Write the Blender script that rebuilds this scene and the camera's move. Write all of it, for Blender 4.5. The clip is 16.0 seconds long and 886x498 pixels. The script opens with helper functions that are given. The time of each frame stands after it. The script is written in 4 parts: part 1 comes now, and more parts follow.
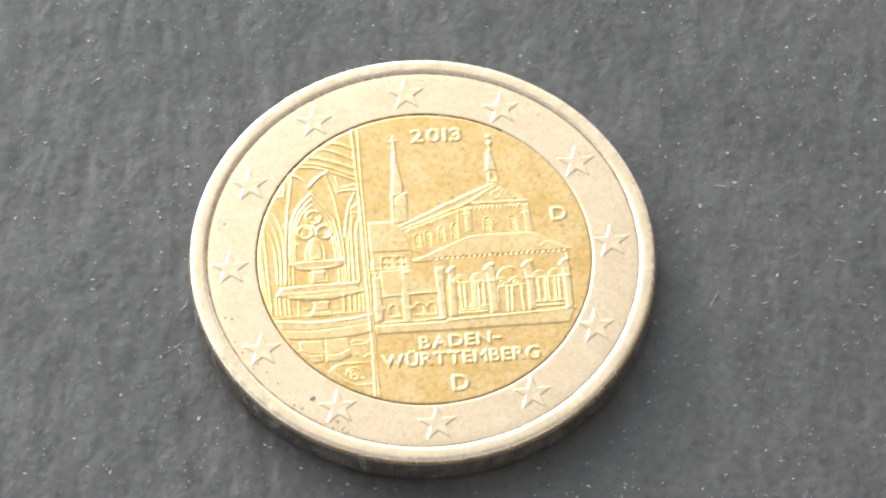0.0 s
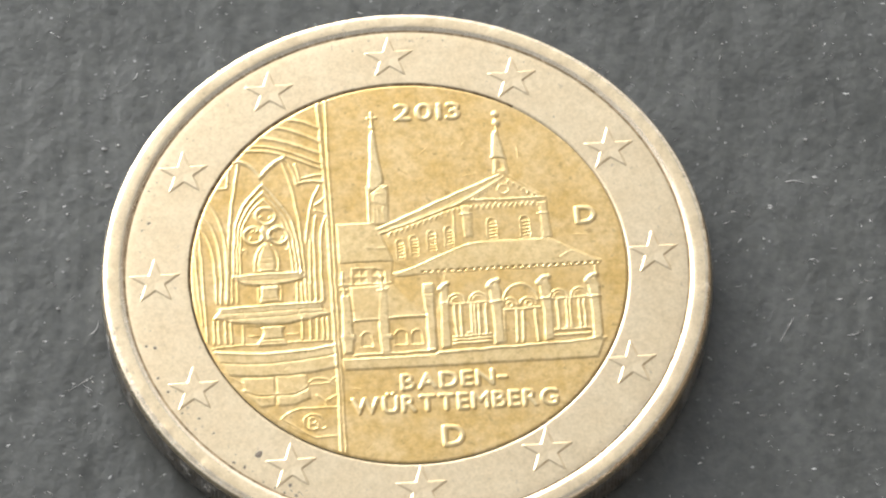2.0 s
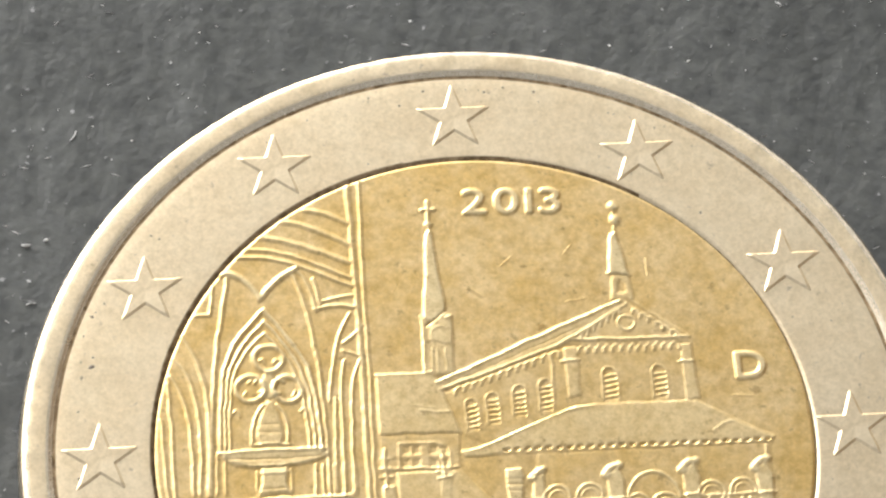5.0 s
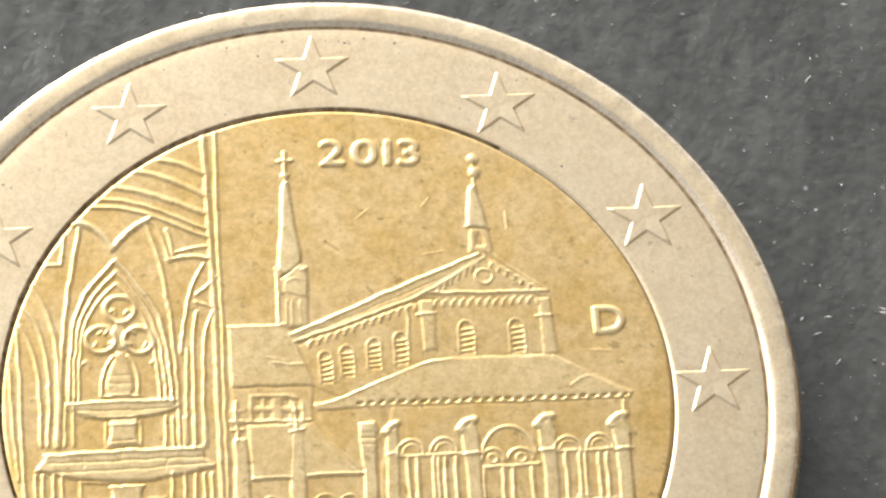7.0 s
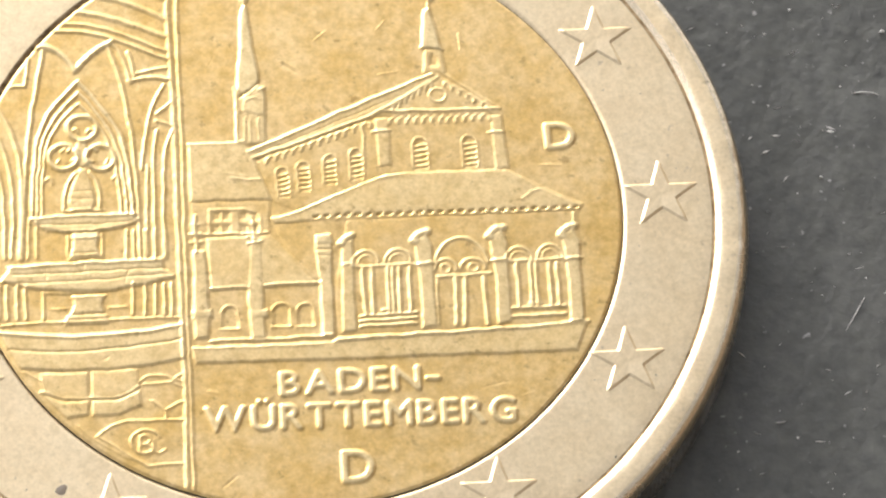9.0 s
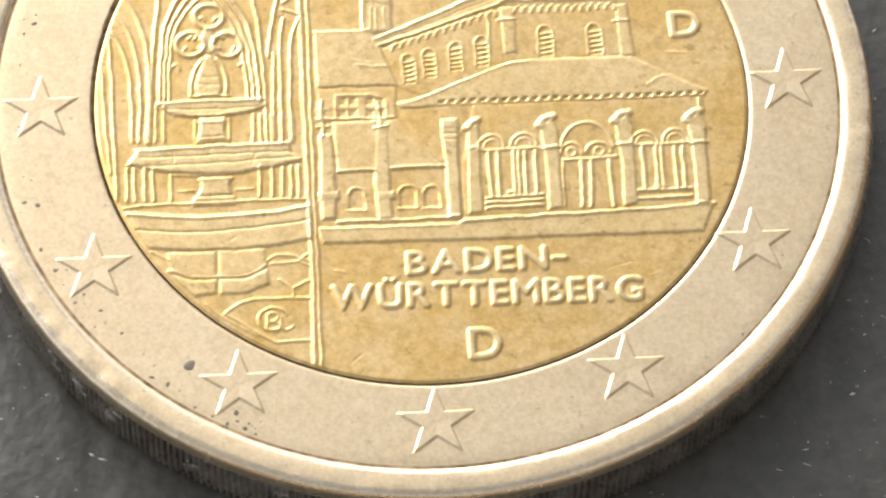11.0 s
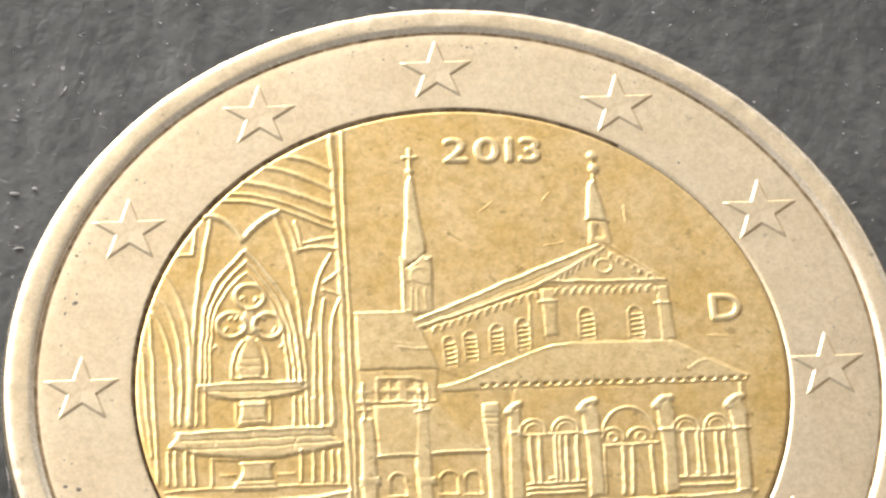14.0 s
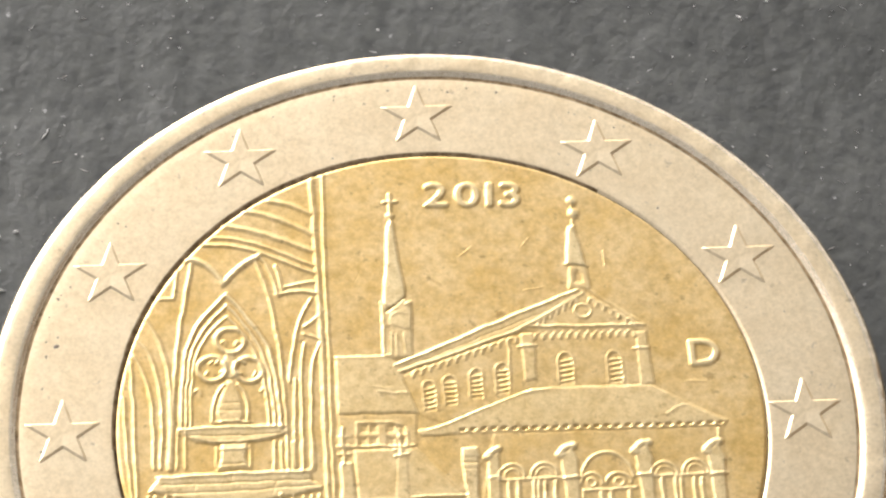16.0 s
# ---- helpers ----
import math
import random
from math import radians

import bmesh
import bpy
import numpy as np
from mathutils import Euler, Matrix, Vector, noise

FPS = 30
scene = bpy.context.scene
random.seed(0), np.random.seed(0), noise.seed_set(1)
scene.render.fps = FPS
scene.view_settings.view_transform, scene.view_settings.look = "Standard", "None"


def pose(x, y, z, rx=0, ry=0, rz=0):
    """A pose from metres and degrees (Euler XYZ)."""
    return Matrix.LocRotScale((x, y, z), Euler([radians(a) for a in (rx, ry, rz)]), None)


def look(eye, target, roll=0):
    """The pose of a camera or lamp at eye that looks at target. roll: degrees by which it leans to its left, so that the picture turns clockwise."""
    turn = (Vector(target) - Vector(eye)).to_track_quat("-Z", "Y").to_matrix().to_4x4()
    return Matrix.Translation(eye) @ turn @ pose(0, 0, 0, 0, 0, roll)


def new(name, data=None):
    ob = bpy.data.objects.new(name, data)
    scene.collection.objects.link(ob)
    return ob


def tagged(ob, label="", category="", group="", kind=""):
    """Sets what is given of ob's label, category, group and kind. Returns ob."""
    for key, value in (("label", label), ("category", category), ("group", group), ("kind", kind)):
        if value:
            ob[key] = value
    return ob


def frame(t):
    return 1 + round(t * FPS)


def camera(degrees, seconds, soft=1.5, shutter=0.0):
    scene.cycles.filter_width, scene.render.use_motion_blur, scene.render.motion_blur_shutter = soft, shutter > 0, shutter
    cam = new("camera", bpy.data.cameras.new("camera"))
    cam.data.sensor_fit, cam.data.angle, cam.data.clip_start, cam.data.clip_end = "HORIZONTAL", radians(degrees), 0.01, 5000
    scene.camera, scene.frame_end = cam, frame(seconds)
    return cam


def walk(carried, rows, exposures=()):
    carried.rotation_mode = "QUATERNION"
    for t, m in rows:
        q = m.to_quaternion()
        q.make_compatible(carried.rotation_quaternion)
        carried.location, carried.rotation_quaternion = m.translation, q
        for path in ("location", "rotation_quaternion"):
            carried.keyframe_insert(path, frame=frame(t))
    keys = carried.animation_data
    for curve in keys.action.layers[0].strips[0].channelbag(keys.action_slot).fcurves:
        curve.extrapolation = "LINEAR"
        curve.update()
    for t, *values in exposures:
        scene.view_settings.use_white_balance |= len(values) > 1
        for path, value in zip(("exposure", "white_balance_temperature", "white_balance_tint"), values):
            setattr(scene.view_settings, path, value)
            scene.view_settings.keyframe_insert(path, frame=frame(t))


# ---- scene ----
MM = 0.001
FACE = 2.05          # height of the coin's face over the slab, in mm
PATH = [
    (0, -10.572, -117.003, 200.877, 30.423, -0.404, -4.964),
    (0.5, -5.313, -116.988, 202.851, 29.926, 0.247, -4.079),
    (1, -7.585, -121.320, 207.346, 30.342, 0.289, -4.040),
    (1.5, -6.095, -107.382, 181.932, 30.565, 0.174, -4.113),
    (2, -5.650, -89.587, 153.724, 30.553, -0.243, -4.101),
    (2.5, -5.809, -80.046, 140.813, 30.006, -0.416, -4.123),
    (3, -5.986, -77.577, 137.668, 30.181, -1.181, -4.273),
    (3.5, -7.823, -73.283, 132.154, 29.916, -1.283, -4.132),
    (4, -7.478, -62.673, 116.063, 29.865, -1.448, -3.977),
    (4.2, -7.473, -57.716, 110.557, 29.195, -1.400, -3.782),
    (6.3, -10.235, -50.195, 103.282, 29.114, -3.181, -4.101),
    (6.5, -8.187, -51.337, 103.027, 29.352, -2.909, -3.855),
    (7, -5.846, -52.751, 103.119, 29.246, -2.871, -3.830),
    (7.5, -3.863, -54.347, 103.240, 29.453, -2.450, -3.819),
    (8, -4.167, -56.454, 104.061, 29.527, -2.533, -3.855),
    (8.5, -3.107, -58.211, 103.530, 29.426, -2.404, -3.815),
    (8.7, -3.594, -58.379, 103.426, 29.210, -2.320, -3.918),
    (10.8, -4.254, -65.089, 100.176, 30.979, -1.167, -3.401),
    (11, -5.077, -64.748, 100.013, 30.931, -1.109, -3.314),
    (11.5, -5.947, -64.223, 100.304, 31.021, -0.701, -3.074),
    (12, -5.972, -63.493, 100.614, 31.313, -0.215, -2.794),
    (12.5, -6.068, -62.671, 101.015, 31.776, -0.207, -2.814),
    (13, -6.239, -61.678, 101.260, 31.998, -0.601, -3.016),
    (13.5, -6.979, -61.424, 102.072, 32.534, -1.269, -3.102),
    (14, -6.580, -60.559, 102.317, 32.509, -1.509, -3.136),
    (14.5, -6.966, -60.538, 102.830, 32.685, -1.727, -3.162),
    (15, -7.231, -60.654, 102.976, 32.875, -1.793, -3.090),
    (15.5, -6.560, -60.364, 103.246, 32.717, -1.583, -3.018),
    (16, -6.614, -60.195, 103.178, 32.753, -1.841, -3.149),
]
cam = camera(12.0, 16.0, soft=2.4)
walk(cam, [(t, pose(x * MM, y * MM, (z + FACE) * MM, rx, ry, rz)) for t, x, y, z, rx, ry, rz in PATH],
     exposures=[(0.0, 0.0, 6150, 10), (1.5, -0.22, 6200, 8), (4.0, -0.38, 6300, 8), (8.0, -0.27, 6450, 10), (12.5, -0.46, 6550, 11), (16.0, -0.37, 6500, 11)])

# ---- light: broad daylight from the far left ----
SUN_FROM = Vector((-0.46, 0.81, 0.33)).normalized()
world = bpy.data.worlds.new("daylight")
scene.world = world
world.use_nodes = True
wn = world.node_tree.nodes
sky = wn.new("ShaderNodeTexSky")
sky.sky_type, sky.sun_disc = "NISHITA", False
sky.sun_elevation = math.asin(SUN_FROM.z)
sky.sun_rotation = math.atan2(SUN_FROM.x, SUN_FROM.y)
sky.air_density, sky.dust_density, sky.ozone_density = 1.0, 2.5, 0.5
haze = wn.new("ShaderNodeHueSaturation")     # thin high cloud takes the blue out of the sky
haze.inputs["Saturation"].default_value = 0.14
world.node_tree.links.new(sky.outputs[0], haze.inputs["Color"])
world.node_tree.links.new(haze.outputs[0], wn["Background"].inputs[0])
wn["Background"].inputs[1].default_value = 0.355
sun = new("sun", bpy.data.lights.new("sun", "SUN"))
sun.data.energy, sun.data.angle, sun.data.color = 1.7, radians(66), (1.0, 0.96, 0.9)
sun.matrix_world = look(SUN_FROM, (0, 0, 0))


# ---- materials ----
def material(name):
    m = bpy.data.materials.new(name)
    m.use_nodes = True
    return m, m.node_tree.nodes, m.node_tree.links, m.node_tree.nodes["Principled BSDF"]


def noise_node(n, l, scale, detail=4, rough=0.55, stretch=None):
    """A noise over object coordinates; scale is per metre."""
    tc = n.new("ShaderNodeTexCoord")
    out = tc.outputs["Object"]
    if stretch:
        mp = n.new("ShaderNodeMapping")
        mp.inputs["Scale"].default_value = stretch[0]
        mp.inputs["Rotation"].default_value = (0, 0, radians(stretch[1]))
        l.new(out, mp.inputs[0])
        out = mp.outputs[0]
    t = n.new("ShaderNodeTexNoise")
    t.inputs["Scale"].default_value = scale
    t.inputs["Detail"].default_value = detail
    t.inputs["Roughness"].default_value = rough
    l.new(out, t.inputs["Vector"])
    return t


def ramp(n, l, src, stops):
    r = n.new("ShaderNodeValToRGB")
    e = r.color_ramp.elements
    while len(e) < len(stops):
        e.new(0.5)
    for el, (p, c) in zip(e, stops):
        el.position, el.color = p, (*c, 1)
    l.new(src, r.inputs[0])
    return r


def blend(n, l, kind, fac, a, b):
    x = n.new("ShaderNodeMix")
    x.data_type, x.blend_type = "RGBA", kind
    if isinstance(fac, float):
        x.inputs[0].default_value = fac
    else:
        l.new(fac, x.inputs[0])
    l.new(a, x.inputs[6])
    l.new(b, x.inputs[7])
    return x.outputs[2]


def bumped(n, l, bsdf, heights):
    """Chained bumps: (output, strength, distance in metres)."""
    last = None
    for out, strength, dist in heights:
        b = n.new("ShaderNodeBump")
        b.inputs["Strength"].default_value, b.inputs["Distance"].default_value = strength, dist
        l.new(out, b.inputs["Height"])
        if last:
            l.new(last, b.inputs["Normal"])
        last = b.outputs[0]
    l.new(last, bsdf.inputs["Normal"])


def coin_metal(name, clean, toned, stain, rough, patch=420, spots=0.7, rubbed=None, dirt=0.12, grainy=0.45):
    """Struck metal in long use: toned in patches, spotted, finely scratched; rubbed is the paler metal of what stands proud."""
    m, n, l, b = material(name)
    b.inputs["Metallic"].default_value = 1.0
    tone = noise_node(n, l, patch, 6, 0.7)
    col = ramp(n, l, tone.outputs[0], [(0.36, toned), (0.62, clean)]).outputs[0]
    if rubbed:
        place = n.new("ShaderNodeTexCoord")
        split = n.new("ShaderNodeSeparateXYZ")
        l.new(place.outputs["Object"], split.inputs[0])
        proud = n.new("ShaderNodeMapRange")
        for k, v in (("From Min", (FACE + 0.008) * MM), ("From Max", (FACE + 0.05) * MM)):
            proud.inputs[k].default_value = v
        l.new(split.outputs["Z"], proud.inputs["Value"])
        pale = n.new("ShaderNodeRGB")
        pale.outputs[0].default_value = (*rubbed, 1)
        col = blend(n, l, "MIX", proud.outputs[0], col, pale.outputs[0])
    spot = noise_node(n, l, 2600, 3, 0.65)
    mask = ramp(n, l, spot.outputs[0], [(spots, (0, 0, 0)), (spots + 0.07, (0.5, 0.5, 0.5))]).outputs[0]
    st = n.new("ShaderNodeRGB")
    st.outputs[0].default_value = (*stain, 1)
    col = blend(n, l, "MIX", mask, col, st.outputs[0])
    mottle = noise_node(n, l, 9000, 3, 0.7)
    fine = ramp(n, l, mottle.outputs[0], [(0.3, (0.87, 0.86, 0.83)), (0.7, (1.07, 1.07, 1.09))]).outputs[0]
    blotch = noise_node(n, l, 3000, 4, 0.7)
    film = ramp(n, l, blotch.outputs[0], [(0.36, (1 - 0.22 * dirt, 1 - 0.27 * dirt, 1 - 0.36 * dirt)), (0.56, (1.02, 1.02, 1.03))]).outputs[0]
    col = blend(n, l, "MULTIPLY", 1.0, col, film)
    l.new(blend(n, l, "MULTIPLY", 1.0, col, fine), b.inputs["Base Color"])
    worn = noise_node(n, l, 900, 4, 0.6)
    l.new(ramp(n, l, worn.outputs[0], [(0.3, (rough - 0.02,) * 3), (0.7, (rough + 0.03,) * 3)]).outputs[0], b.inputs["Roughness"])
    hair = noise_node(n, l, 2600, 3, 0.5, ((1, 0.06, 1), 37))
    grain = noise_node(n, l, 7500, 3, 0.65)
    dents = noise_node(n, l, 1100, 2, 0.5)
    bumped(n, l, b, [(dents.outputs[0], 0.15, 0.000008), (hair.outputs[0], 0.12, 0.00001), (grain.outputs[0], grainy, 0.000012)])
    return m


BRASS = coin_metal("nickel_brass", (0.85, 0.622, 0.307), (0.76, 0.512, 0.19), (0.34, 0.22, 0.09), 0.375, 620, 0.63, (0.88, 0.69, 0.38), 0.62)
NICKEL = coin_metal("copper_nickel", (0.88, 0.72, 0.485), (0.835, 0.665, 0.43), (0.36, 0.28, 0.2), 0.36, 520, 0.67, None, 0.25, 0.2)
RUBBED_GLINT = coin_metal("rubbed_glint_rim", (0.92, 0.785, 0.59), (0.88, 0.73, 0.52), (0.36, 0.28, 0.2), 0.26, 900, 0.68, None, 0.12, 0.25)
# brown of groove grime, with the thin line of shade painted in
GROOVE = coin_metal("grime_and_shade_groove", (0.50, 0.36, 0.21), (0.22, 0.15, 0.085), (0.12, 0.08, 0.05), 0.46, 1500, 0.56, None, 0.8)
EDGE = coin_metal("milled_edge", (0.80, 0.78, 0.75), (0.46, 0.43, 0.39), (0.12, 0.10, 0.08), 0.36, 900, 0.6, None, 0.8)


def slate():
    """Split stone: faint long streaks of the cleft, a fine grit, pale crystals."""
    m, n, l, b = material("slate")
    big = noise_node(n, l, 90, 4, 0.6)
    fine = noise_node(n, l, 1900, 5, 0.65)
    streak = noise_node(n, l, 520, 2, 0.5, ((1, 0.4, 1), 5))
    base = ramp(n, l, big.outputs[0], [(0.3, (0.050, 0.050, 0.043)), (0.7, (0.075, 0.074, 0.065))]).outputs[0]
    tint = ramp(n, l, fine.outputs[0], [(0.3, (0.66, 0.66, 0.68)), (0.7, (1.3, 1.3, 1.29))]).outputs[0]
    veil = ramp(n, l, streak.outputs[0], [(0.35, (0.86, 0.86, 0.85)), (0.68, (1.13, 1.13, 1.15))]).outputs[0]
    col = blend(n, l, "MULTIPLY", 1.0, blend(n, l, "MULTIPLY", 1.0, base, tint), veil)
    fleck = noise_node(n, l, 3600, 2, 0.5)
    mask = ramp(n, l, fleck.outputs[0], [(0.71, (0, 0, 0)), (0.77, (0.8, 0.8, 0.8))]).outputs[0]
    pale = n.new("ShaderNodeRGB")
    pale.outputs[0].default_value = (0.34, 0.33, 0.32, 1)
    l.new(blend(n, l, "MIX", mask, col, pale.outputs[0]), b.inputs["Base Color"])
    l.new(ramp(n, l, fine.outputs[0], [(0.3, (0.38,) * 3), (0.7, (0.56,) * 3)]).outputs[0], b.inputs["Roughness"])
    b.inputs["Specular IOR Level"].default_value = 0.7
    grit = noise_node(n, l, 3600, 4, 0.6)
    lump = noise_node(n, l, 800, 3, 0.55, ((1, 0.75, 1), 20))
    bumped(n, l, b, [(streak.outputs[0], 0.5, 0.00022), (lump.outputs[0], 0.55, 0.00014), (grit.outputs[0], 0.5, 0.00006)])
    return m


SLATE = slate()


def plain(name, color, rough):
    m, n, l, b = material(name)
    t = noise_node(n, l, 2500, 3)
    dark = tuple(0.7 * c for c in color)
    l.new(ramp(n, l, t.outputs[0], [(0.3, dark), (0.7, color)]).outputs[0], b.inputs["Base Color"])
    b.inputs["Roughness"].default_value = rough
    return m


BLOCKER = plain("blocker_brown", (0.24, 0.19, 0.14), 0.9)
LINT = plain("lint", (0.75, 0.73, 0.7), 0.7)
GRIME = plain("grime", (0.16, 0.14, 0.11), 0.6)
TARNISH = plain("tarnish", (0.24, 0.19, 0.14), 0.5)


# ---- mesh helpers ----
def mesh_from(name, verts, faces, mat, smooth=True):
    """A mesh from arrays: verts in mm, faces all of one size."""
    verts, faces = np.asarray(verts, float) * MM, np.asarray(faces, int)
    me = bpy.data.meshes.new(name)
    me.vertices.add(len(verts))
    me.vertices.foreach_set("co", verts.ravel())
    k = faces.shape[1]
    me.loops.add(faces.size)
    me.loops.foreach_set("vertex_index", faces.ravel())
    me.polygons.add(len(faces))
    me.polygons.foreach_set("loop_start", np.arange(0, faces.size, k))
    me.update(calc_edges=True)
    me.validate()
    me.polygons.foreach_set("use_smooth", np.full(len(me.polygons), smooth))
    me.materials.append(mat)
    return me


def under(parent, name, me, label=""):
    ob = new(name, me)
    ob.parent = parent
    return tagged(ob, label)


def revolve(profile, n):
    """A closed turned body's verts and quads from (r, z) pairs."""
    a = np.arange(n) * 2 * np.pi / n
    v = np.concatenate([np.c_[r * np.cos(a), r * np.sin(a), np.full(n, z)] for r, z in profile])
    i = np.arange(n)
    j = (i + 1) % n
    f = [np.c_[k * n + i, (k + 1) * n + i, (k + 1) * n + j, k * n + j] for k in range(len(profile) - 1)]
    return v, np.concatenate(f)[:, ::-1]


def value_noise(x, y, cell, seed):
    """Smooth random heights from 0 to 1 over a square lattice."""
    table = np.random.RandomState(seed).rand(256, 256)
    gx, gy = x / cell, y / cell
    ix, iy = np.floor(gx).astype(int), np.floor(gy).astype(int)
    fx, fy = gx - ix, gy - iy
    fx, fy = fx * fx * (3 - 2 * fx), fy * fy * (3 - 2 * fy)
    t = lambda p, q: table[p % 256, q % 256]
    return ((t(ix, iy) * (1 - fx) + t(ix + 1, iy) * fx) * (1 - fy)
            + (t(ix, iy + 1) * (1 - fx) + t(ix + 1, iy + 1) * fx) * fy)


# ---- the slab that carries the coin ----
def slab_height(x, y):
    u, v = x + 0.09 * y, (y - 0.09 * x) * 0.45
    h = (0.034 * value_noise(u, v, 2.6, 1) + 0.036 * value_noise(u, v, 1.1, 2)
         + 0.026 * value_noise(u, v, 0.55, 3) + 0.012 * value_noise(x, y, 0.27, 4))
    return h - 0.108


def build_slab():
    near = np.arange(-34, 34.01, 0.13)
    far = 34 * 1.17 ** np.arange(1, 22)
    line = np.concatenate([-far[::-1], near, far])
    gx, gy = np.meshgrid(line, line)
    z = slab_height(gx, gy)
    n = len(line)
    i, j = np.meshgrid(np.arange(n - 1), np.arange(n - 1))
    k = (j * n + i).ravel()
    me = mesh_from("ground", np.c_[gx.ravel(), gy.ravel(), z.ravel()], np.c_[k, k + 1, k + n + 1, k + n], SLATE)
    return tagged(new("ground", me), "dark grey matt slate with a finely pitted grain", "stone slab", kind="structure")


build_slab()


def wall(name, x0, y0, x1, y1, high):
    me = bpy.data.meshes.new(name)
    bm = bmesh.new()
    bmesh.ops.create_cube(bm, size=1.0, matrix=Matrix.Translation(((x0 + x1) / 2, (y0 + y1) / 2, high / 2 - 0.05)) @ Matrix.Diagonal((x1 - x0, y1 - y0, high + 0.1, 1)))
    bmesh.ops.bevel(bm, geom=bm.edges[:], offset=0.01, segments=2, affect="EDGES")
    bm.to_mesh(me)
    bm.free()
    me.materials.append(BLOCKER)
    return tagged(new(name, me), "unseen plain brown wall added to darken the coin's reflections", "wall", kind="structure")


# added out of view: block low sky so slopes facing them reflect dark brown
wall("blocker_south", -0.64, -0.54, 0.70, -0.48, 0.30)
wall("blocker_east", 0.64, -0.48, 0.70, 0.48, 0.75)

# ---- the coin ----
coin = tagged(new("coin"), "worn two-coloured metal coin lying face up on slate", "coin")
coin.location.z = -0.02 * MM
CORE_R = 9.23
RIM_IN = 12.02
STAR_R = 10.56
ring_profile = [(CORE_R + 0.012, FACE - 0.35), (CORE_R + 0.014, FACE - 0.085), (CORE_R + 0.03, FACE - 0.07), (CORE_R + 0.10, FACE - 0.012), (CORE_R + 0.13, FACE - 0.002), (CORE_R + 0.16, FACE), (CORE_R + 0.25, FACE),
                (CORE_R + 0.5, FACE), (CORE_R + 1.2, FACE - 0.003), (RIM_IN - 0.5, FACE), (RIM_IN - 0.2, FACE - 0.006), (RIM_IN - 0.14, FACE - 0.012), (RIM_IN - 0.095, FACE - 0.012),
                (RIM_IN - 0.065, FACE - 0.008), (RIM_IN - 0.04, FACE + 0.0), (RIM_IN + 0.005, FACE + 0.024), (RIM_IN + 0.05, FACE + 0.05), (RIM_IN + 0.09, FACE + 0.068), (RIM_IN + 0.13, FACE + 0.078), (RIM_IN + 0.18, FACE + 0.084),
                (RIM_IN + 0.30, FACE + 0.088), (RIM_IN + 0.52, FACE + 0.088), (RIM_IN + 0.61, FACE + 0.084), (RIM_IN + 0.68, FACE + 0.072), (RIM_IN + 0.745, FACE + 0.044), (RIM_IN + 0.80, FACE - 0.002), (RIM_IN + 0.838, FACE - 0.06),
                (RIM_IN + 0.868, FACE - 0.13), (RIM_IN + 0.89, FACE - 0.21), (RIM_IN + 0.91, FACE - 0.3)]
OFF_X, OFF_Y = -0.09, 0.10      # the rim sits a little off the core's centre
ring_v, ring_f = revolve(ring_profile, 640)
outward = np.clip((np.hypot(ring_v[:, 0], ring_v[:, 1]) - CORE_R - 0.2) / 0.3, 0, 1)
turn = np.arctan2(ring_v[:, 1], ring_v[:, 0]) * 12.8
nicks = (value_noise(turn + 60, 0 * turn, 0.5, 21) + 0.6 * value_noise(turn + 60, 0 * turn, 0.17, 22) - 0.8) * (np.hypot(ring_v[:, 0], ring_v[:, 1]) > RIM_IN + 0.45)
ring_v[:, 2] += 0.024 * nicks          # wear along the outer edge
rough_foot = value_noise(turn + 90, 0 * turn, 0.9, 23) + 0.5 * value_noise(turn + 90, 0 * turn, 0.25, 24) - 0.75
ring_v[:, 2] += 0.012 * rough_foot * (abs(np.hypot(ring_v[:, 0], ring_v[:, 1]) - RIM_IN - 0.06) < 0.09)
ring_v[:, 0] += OFF_X * outward
ring_v[:, 1] += OFF_Y * outward
ring_mesh = mesh_from("ring", ring_v, ring_f, NICKEL)
ring_mesh.materials.append(RUBBED_GLINT)
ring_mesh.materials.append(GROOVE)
for face in ring_mesh.polygons:          # the rim's two edges: rubbed by handling, with a white glint painted as paler metal
    out = math.hypot(face.center.x - OFF_X * MM, face.center.y - OFF_Y * MM) / MM - RIM_IN
    if out > 0.64 or -0.05 < out < 0.12:
        face.material_index = 1
    # rim foot and core seam: grime plus shade put into the colour
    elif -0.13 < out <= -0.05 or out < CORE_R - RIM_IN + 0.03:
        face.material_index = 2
under(coin, "ring", ring_mesh, "silvery copper-nickel ring with a raised worn rim")


def build_edge():
    n = 1640
    a = np.arange(n) * 2 * np.pi / n
    flute = np.where(np.arange(n) % 4 < 2, 0.0, 0.1) * (0.75 + 0.5 * np.random.RandomState(8).rand(n // 4).repeat(4))
    rows = [(12.93, 0, FACE - 0.29), (12.945, 0.3, FACE - 0.33), (12.945, 1, FACE - 0.42), (12.945, 1, 0.3), (12.86, 1, 0.16), (12.66, 0.5, 0.02), (9.0, 0, 0.02)]
    v = np.concatenate([np.c_[(r - k * flute) * np.cos(a), (r - k * flute) * np.sin(a), np.full(n, z)] for r, k, z in rows])
    i = np.arange(n)
    j = (i + 1) % n
    f = np.concatenate([np.c_[k * n + i, (k + 1) * n + i, (k + 1) * n + j, k * n + j] for k in range(len(rows) - 1)])[:, ::-1]
    return mesh_from("edge", v, f, EDGE, smooth=False)


edge = under(coin, "edge", build_edge(), "dark finely milled coin edge")
edge.location = (OFF_X * MM, OFF_Y * MM, 0)


